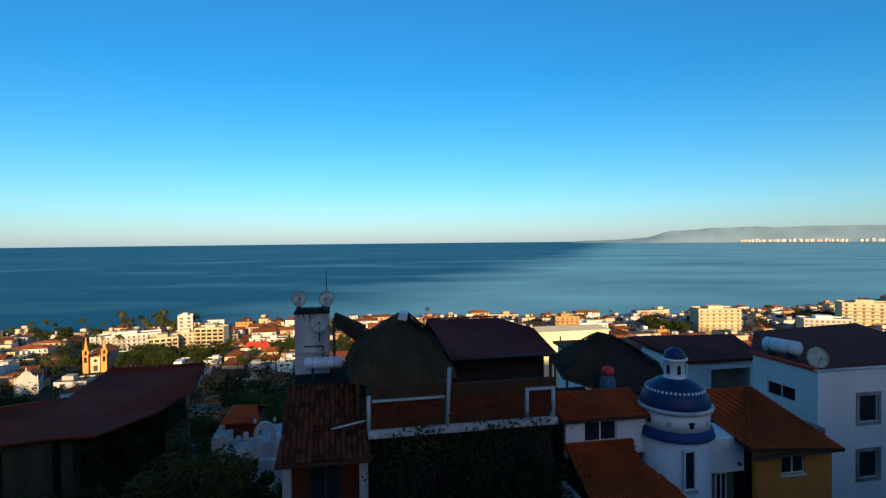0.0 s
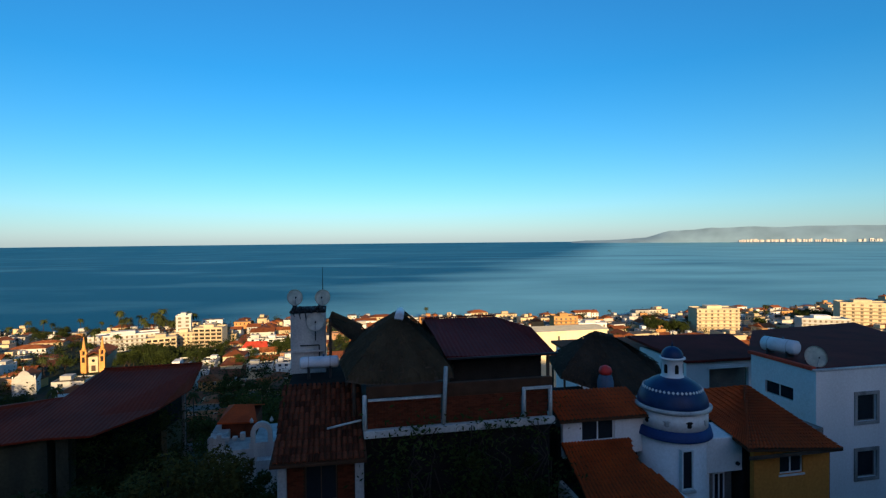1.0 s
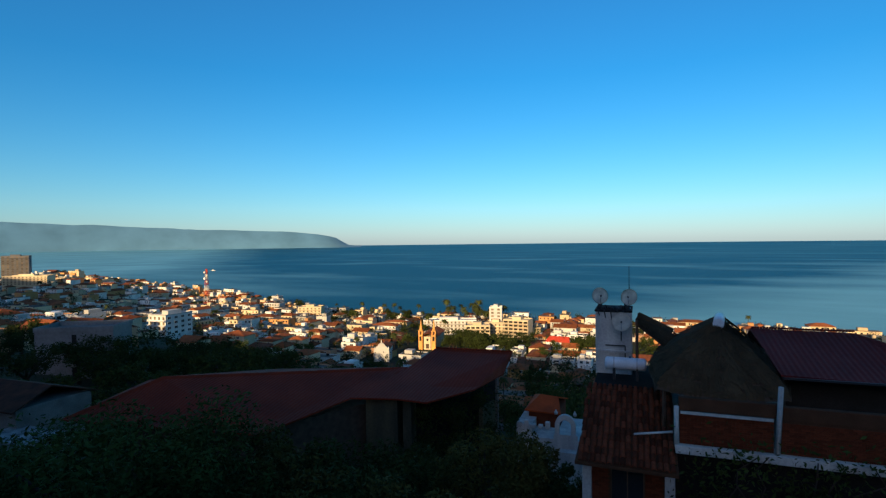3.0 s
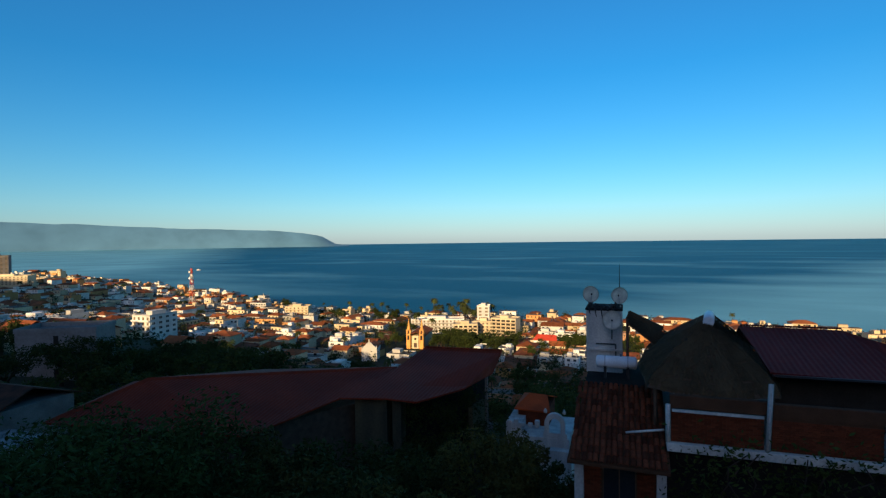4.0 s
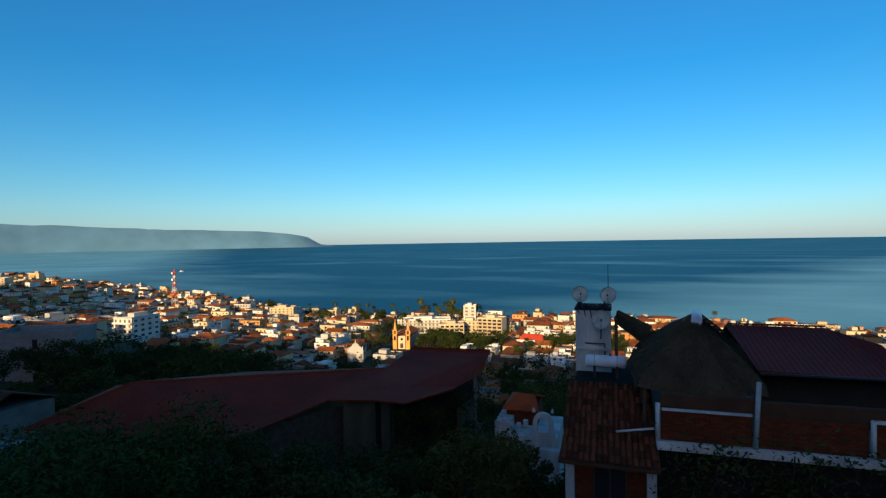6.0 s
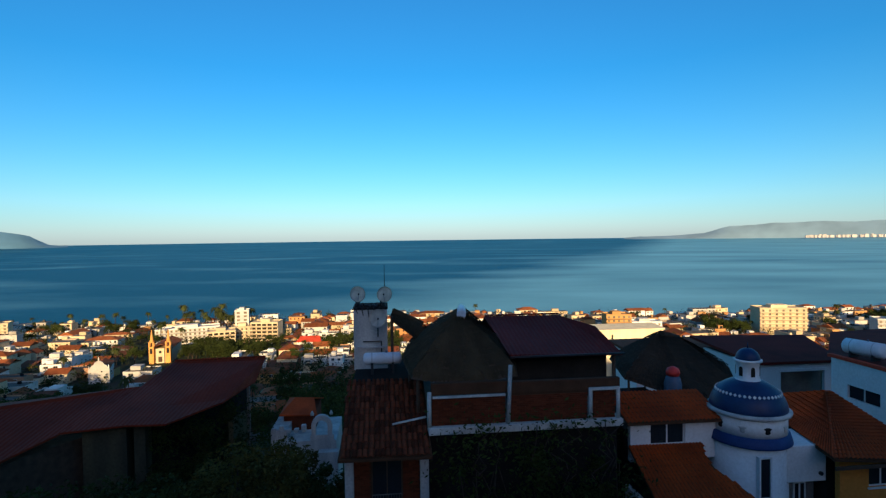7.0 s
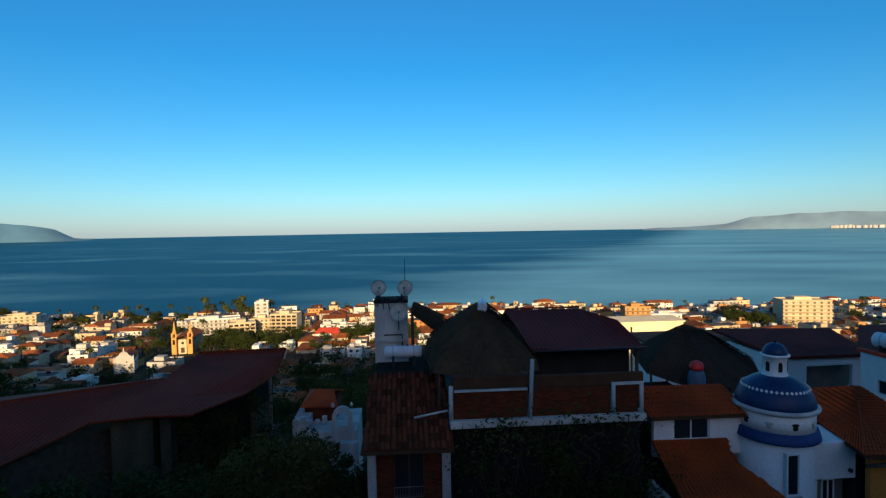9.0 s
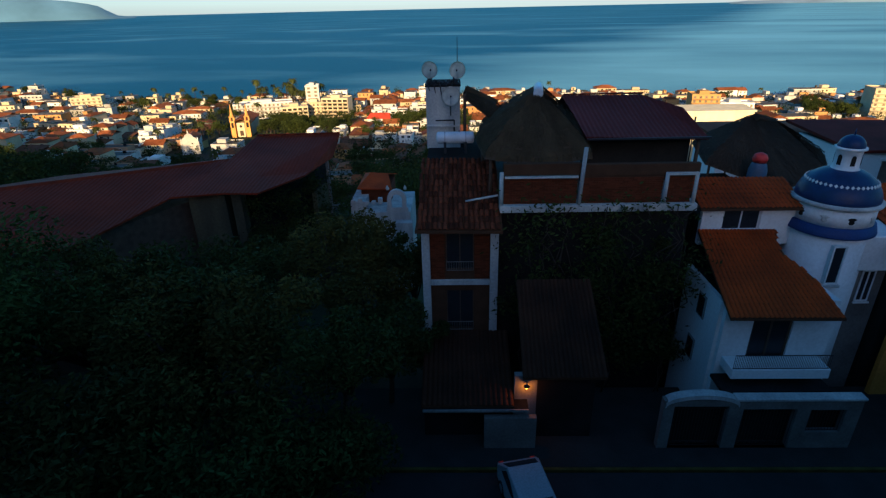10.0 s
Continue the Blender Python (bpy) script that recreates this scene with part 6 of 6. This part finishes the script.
part("nave_roof", slab(slab(bmesh.new(), [(-5, 0.8, 4.9), (0, 0.8, 7.2), (0, 22, 7.2), (-5, 22, 4.9)], 0.2), [(5, 0.8, 4.9), (5, 22, 4.9), (0, 22, 7.2), (0, 0.8, 7.2)], 0.2), M_T_TILE, cp, "", True)

# white house with the bright red roof
rr = thing("red_roof_house", (-129.3, 376, 9.0), "white house with a bright red hipped roof", "house", turn=8, flat=True)
part("wall", boxed(-8.5, -6, -4, 8.5, 6, 7.5), M_T_WHITE, rr, "", True)
part("roof", slab(slab(bmesh.new(), [(-9, -6.5, 7.5), (9, -6.5, 7.5), (7, 0, 10.6), (-7, 0, 10.6)], 0.2), [(9, 6.5, 7.5), (-9, 6.5, 7.5), (-7, 0, 10.6), (7, 0, 10.6)], 0.2), M_T_RED, rr, "bright red roof", True)
for x in (-5, -1.5, 2, 5.5):
    share("window", WIN, rr, Matrix.Translation((x, -6, 4.4)))

# red and white lattice mast
mt = thing("lattice_mast", (-615.5, 426.5, 8.0), "red and white lattice radio mast", "mast", turn=20, flat=True)
for k in range(7):
    bm = bmesh.new()
    z0, z1 = k * 7.2, (k + 1) * 7.2
    r0, r1 = 4.2 - k * 0.45, 4.2 - (k + 1) * 0.45
    c0 = [(r0 * math.cos(a), r0 * math.sin(a), z0) for a in (0.78, 2.36, 3.93, 5.5)]
    c1 = [(r1 * math.cos(a), r1 * math.sin(a), z1) for a in (0.78, 2.36, 3.93, 5.5)]
    for q in range(4):
        rod(bm, c0[q], c1[q], 0.26, 4), rod(bm, c0[q], c1[(q + 1) % 4], 0.15, 4), rod(bm, c0[(q + 1) % 4], c1[q], 0.15, 4), rod(bm, c1[q], c1[(q + 1) % 4], 0.15, 4)
    part("section", bm, M_T_WHITE if k % 2 else M_MASTRED, mt, "", True)
for k in range(4):
    part("drum_dish", rod(bmesh.new(), (1.6 - 3.2 * (k % 2), -1.5, 34 + k * 4), (1.6 - 3.2 * (k % 2), -2.4, 34 + k * 4), 1.3, 12), M_T_WHITE, mt, "", True)

# a small sailing boat out on the bay
bt = thing("boat", (-1610, 1141, 0.0), "small white boat out on the bay", "boat", turn=30, flat=True)
part("hull", prism(bmesh.new(), [(-6, -1.6), (4, -1.8), (7, 0), (4, 1.8), (-6, 1.6)], -0.5, 1.6), M_T_WHITE, bt, "", True)
part("cabin", boxed(-3, -1.1, 1.6, 2, 1.1, 4.0, 0.2), M_T_WHITE, bt, "", True)


# ---- town trees ----
def palm(label, height, seed, base=(0, 0, 0)):
    t = thing("palm_tree", base, label, "palm tree", "palms", turn=0, flat=True)
    rng = random.Random(seed)
    bm = bmesh.new()
    lean = Vector((rng.uniform(-1.2, 1.2), rng.uniform(-1, 1), height))
    mid = lean * 0.5 + Vector((0.5, 0.2, 0))
    rod(bm, (0, 0, -2), mid, 0.34, 7, 0.26), rod(bm, mid, lean, 0.26, 7, 0.2)
    part("trunk", bm, M_BARK, t, "", True)
    bm = bmesh.new()
    for i in range(30):
        a, up, ln = i * 2.4, rng.uniform(-0.3, 0.75), rng.uniform(3.6, 5.2)
        side = Vector((-math.sin(a), math.cos(a), 0))
        prev = None
        for k in range(7):
            s = k / 6
            p = lean + Vector((math.cos(a), math.sin(a), 0)) * ln * s * (1 - 0.15 * s) + Vector((0, 0, up * ln * s - 0.85 * ln * s * s))
            wd = 0.42 * math.sin(math.pi * min(1, s * 0.9 + 0.1)) + 0.05
            cur = (bm.verts.new(p + side * wd - Vector((0, 0, wd * 0.5))), bm.verts.new(p), bm.verts.new(p - side * wd - Vector((0, 0, wd * 0.5))))
            if prev:
                bm.faces.new((prev[0], prev[1], cur[1], cur[0])), bm.faces.new((prev[1], prev[2], cur[2], cur[1]))
            prev = cur
    part("crown", bm, M_PALM, t, "", True)
    return t


def town_trees():
    rng = random.Random(9)
    palms = [palm("tall coconut palm by the shore", h, 30 + k) for k, h in enumerate((17, 14, 20))]
    bushes = [broad_tree("town_tree", (0, 0, 0), h, r, 2600, 0.42, m, "sunlit green tree among the houses", 40 + k, "town trees", True)
              for k, (h, r, m) in enumerate(((10, 5.5, M_T_LEAF), (13, 6.5, M_T_LEAF), (9, 6, M_T_LEAF)))]
    spots = []
    for k in range(13):
        spots.append((0, -262 + rng.uniform(-26, 24), 478 + rng.uniform(-12, 16), rng.uniform(1.05, 1.4)))
    for k in range(5):
        spots.append((0, -222 + rng.uniform(-14, 14), 462 + rng.uniform(-8, 8), 1.2))
    for x, y in ((-430, 510), (-400, 520), (-380, 530), (-415, 540), (-350, 548), (-372, 505), (-395, 560), (308, 500), (312, 506), (303, 504), (395, 520), (400, 516)):
        spots.append((0, x, y, 1.0))
    for k in range(26):
        spots.append((1, rng.uniform(-205, -150), rng.uniform(325, 372), rng.uniform(0.8, 1.15)))
    for k in range(10):
        spots.append((1, rng.uniform(-155, -118), rng.uniform(340, 362), rng.uniform(0.7, 1.0)))
    for k in range(6):
        spots.append((1, -108 + rng.uniform(-7, 7), 372 + rng.uniform(-16, 16), 1.1))
    for k in range(12):
        spots.append((1, 345 + rng.uniform(-18, 18), 470 + rng.uniform(-10, 10), rng.uniform(1.1, 1.7)))
    for k in range(14):
        spots.append((1, 205 + rng.uniform(-22, 22), 462 + rng.uniform(-12, 12), rng.uniform(0.8, 1.3)))
    # the leafy strip behind the southern beach
    for k in range(46):
        b = rng.uniform(29, 47)
        d = lerp(SHORE, b) - rng.uniform(14, 50)
        spots.append((0 if k % 4 == 0 else 1, -d * math.sin(radians(b)), d * math.cos(radians(b)), rng.uniform(0.6, 0.95)))
    for k in range(64):
        b, d = radians(rng.uniform(48, 71)), rng.uniform(80, 175)
        spots.append((1, -d * math.sin(b), d * math.cos(b), rng.uniform(0.5, 0.85)))
    for k in range(110):
        b, d = radians(rng.uniform(34, 55)), rng.uniform(100, 250)
        spots.append((1, -d * math.sin(b), d * math.cos(b), rng.uniform(0.7, 1.1)))
    for k in range(22):
        b, d = radians(rng.uniform(11, 24)), rng.uniform(90, 260)
        spots.append((1, -d * math.sin(b), d * math.cos(b), rng.uniform(0.8, 1.2)))
    for k in range(130):
        b = radians(rng.uniform(-46, 73))
        d = rng.uniform(190, 640) * (1 if b < 0.8 else 1.6)
        if b > 0.9 and d < 330:
            continue
        spots.append((1 if rng.random() > 0.25 else 0, -d * math.sin(b), d * math.cos(b), rng.uniform(0.6, 1.0)))
    used = set()
    for kind, x, y, s in spots:
        b = math.degrees(math.atan2(-x, y))
        if math.hypot(x, y) > lerp(SHORE, b) - 12 or (b < 9 and math.hypot(x, y) < 300) or any(math.hypot(x - a, y - c) < r for a, c, r in OPEN_AIR):
            continue
        src = rng.choice(palms if kind == 0 else bushes)
        ob = copy_thing(src, Matrix()) if src in used else src
        used.add(src)
        ob.matrix_basis = pose(x, y, ground_z(x, y) - 0.3, 0, 0, rng.uniform(0, 360)) @ Matrix.Diagonal((s, s, s, 1))


town_trees()


def scattered_greenery():
    """Garden bushes and small trees between the houses, too many to count."""
    rng = random.Random(77)
    bm = bmesh.new()
    for k in range(1900):
        b = radians(rng.uniform(-46, 72))
        d = rng.uniform(200, 640) * (1 if b < 0.75 else rng.uniform(1, 1.9))
        x, y = -d * math.sin(b), d * math.cos(b)
        if d > lerp(SHORE, math.degrees(b)) - 15 or (math.degrees(b) < 9 and d < 380) or any(math.hypot(x - a, y - c) < r for a, c, r in OPEN_AIR):
            continue
        g, r, h = ground_z(x, y), rng.uniform(2.2, 5), rng.uniform(3.5, 9)
        leaves(bm, 110, lambda q: (x + q.gauss(0, r * 0.6), y + q.gauss(0, r * 0.6), g + h * 0.6 + q.gauss(0, h * 0.28)), 0.75, rng)
    tagged(new("garden_greenery", finish("garden_greenery", bm, M_T_LEAF)), "dark green garden bushes between the town houses", "greenery", "", "stuff")


scattered_greenery()

# ---- pieces: roof tiles and bricks ----
def tower_tiles():
    mesh = tile_mesh(0.185, 0.5, M_TILE)
    base = BASES[TOWER.name]
    rng = random.Random(2)
    e0, e1, t0 = Vector((-1.88, 20.75, 81.42)), Vector((1.68, 20.75, 81.37)), Vector((-1.55, 25.6, 83.16))
    cols, rows = 16, 12
    pitch = math.degrees(math.atan2(83.12 - 81.38, 4.85))
    for i in range(cols):
        for j in range(rows):
            p = e0.lerp(e1, (i + 0.5) / cols) + Vector((0, 4.85, 1.72)) * (j / rows) - base
            share("tile", mesh, TOWER_ROOF, pose(p.x + rng.gauss(0, 0.012), p.y, p.z + 0.02 + rng.uniform(0, 0.015), pitch - 2, rng.gauss(0, 2), rng.gauss(0, 1.5)))


tower_tiles()


def brick_field(parent, base, u0, u1, z0, z1, v, holes=()):
    bm = box(bmesh.new(), 0.006, 0, 0.006, 0.244, 0.05, 0.074)
    mesh = finish("brick", bm, M_BRICK)
    rng = random.Random(int(u0 * 10))
    z, r = z0, 0
    while z + 0.08 <= z1 + 0.01:
        u = u0 - (0.125 if r % 2 else 0)
        while u < u1 - 0.05:
            a = max(u, u0)
            if a + 0.2 <= u1 + 0.05 and not any(h[0] - 0.2 < a < h[2] and h[1] - 0.07 < z < h[3] for h in holes):
                w = min(1.0, (u1 - a) / 0.25)
                share("brick", mesh, parent, Matrix.Translation(Vector((a, v + rng.uniform(-0.004, 0.004), z)) - base) @ Matrix.Diagonal((w, 1, 1, 1)))
            u += 0.25
        z += 0.08
        r += 1


for ob, (a, b) in zip(PANELS, ((1.83, 4.93), (5.16, 8.5), (8.72, 9.72))):
    brick_field(ob, BASES[TERRACE.name], a, b, 82.17, 83.34, 21.735)
for a, b in ((-1.39, -0.72), (0.6, 1.29)):
    brick_field(TOWER_WALL, BASES[TOWER.name], a, b, 78.6, 81.15, 21.675)
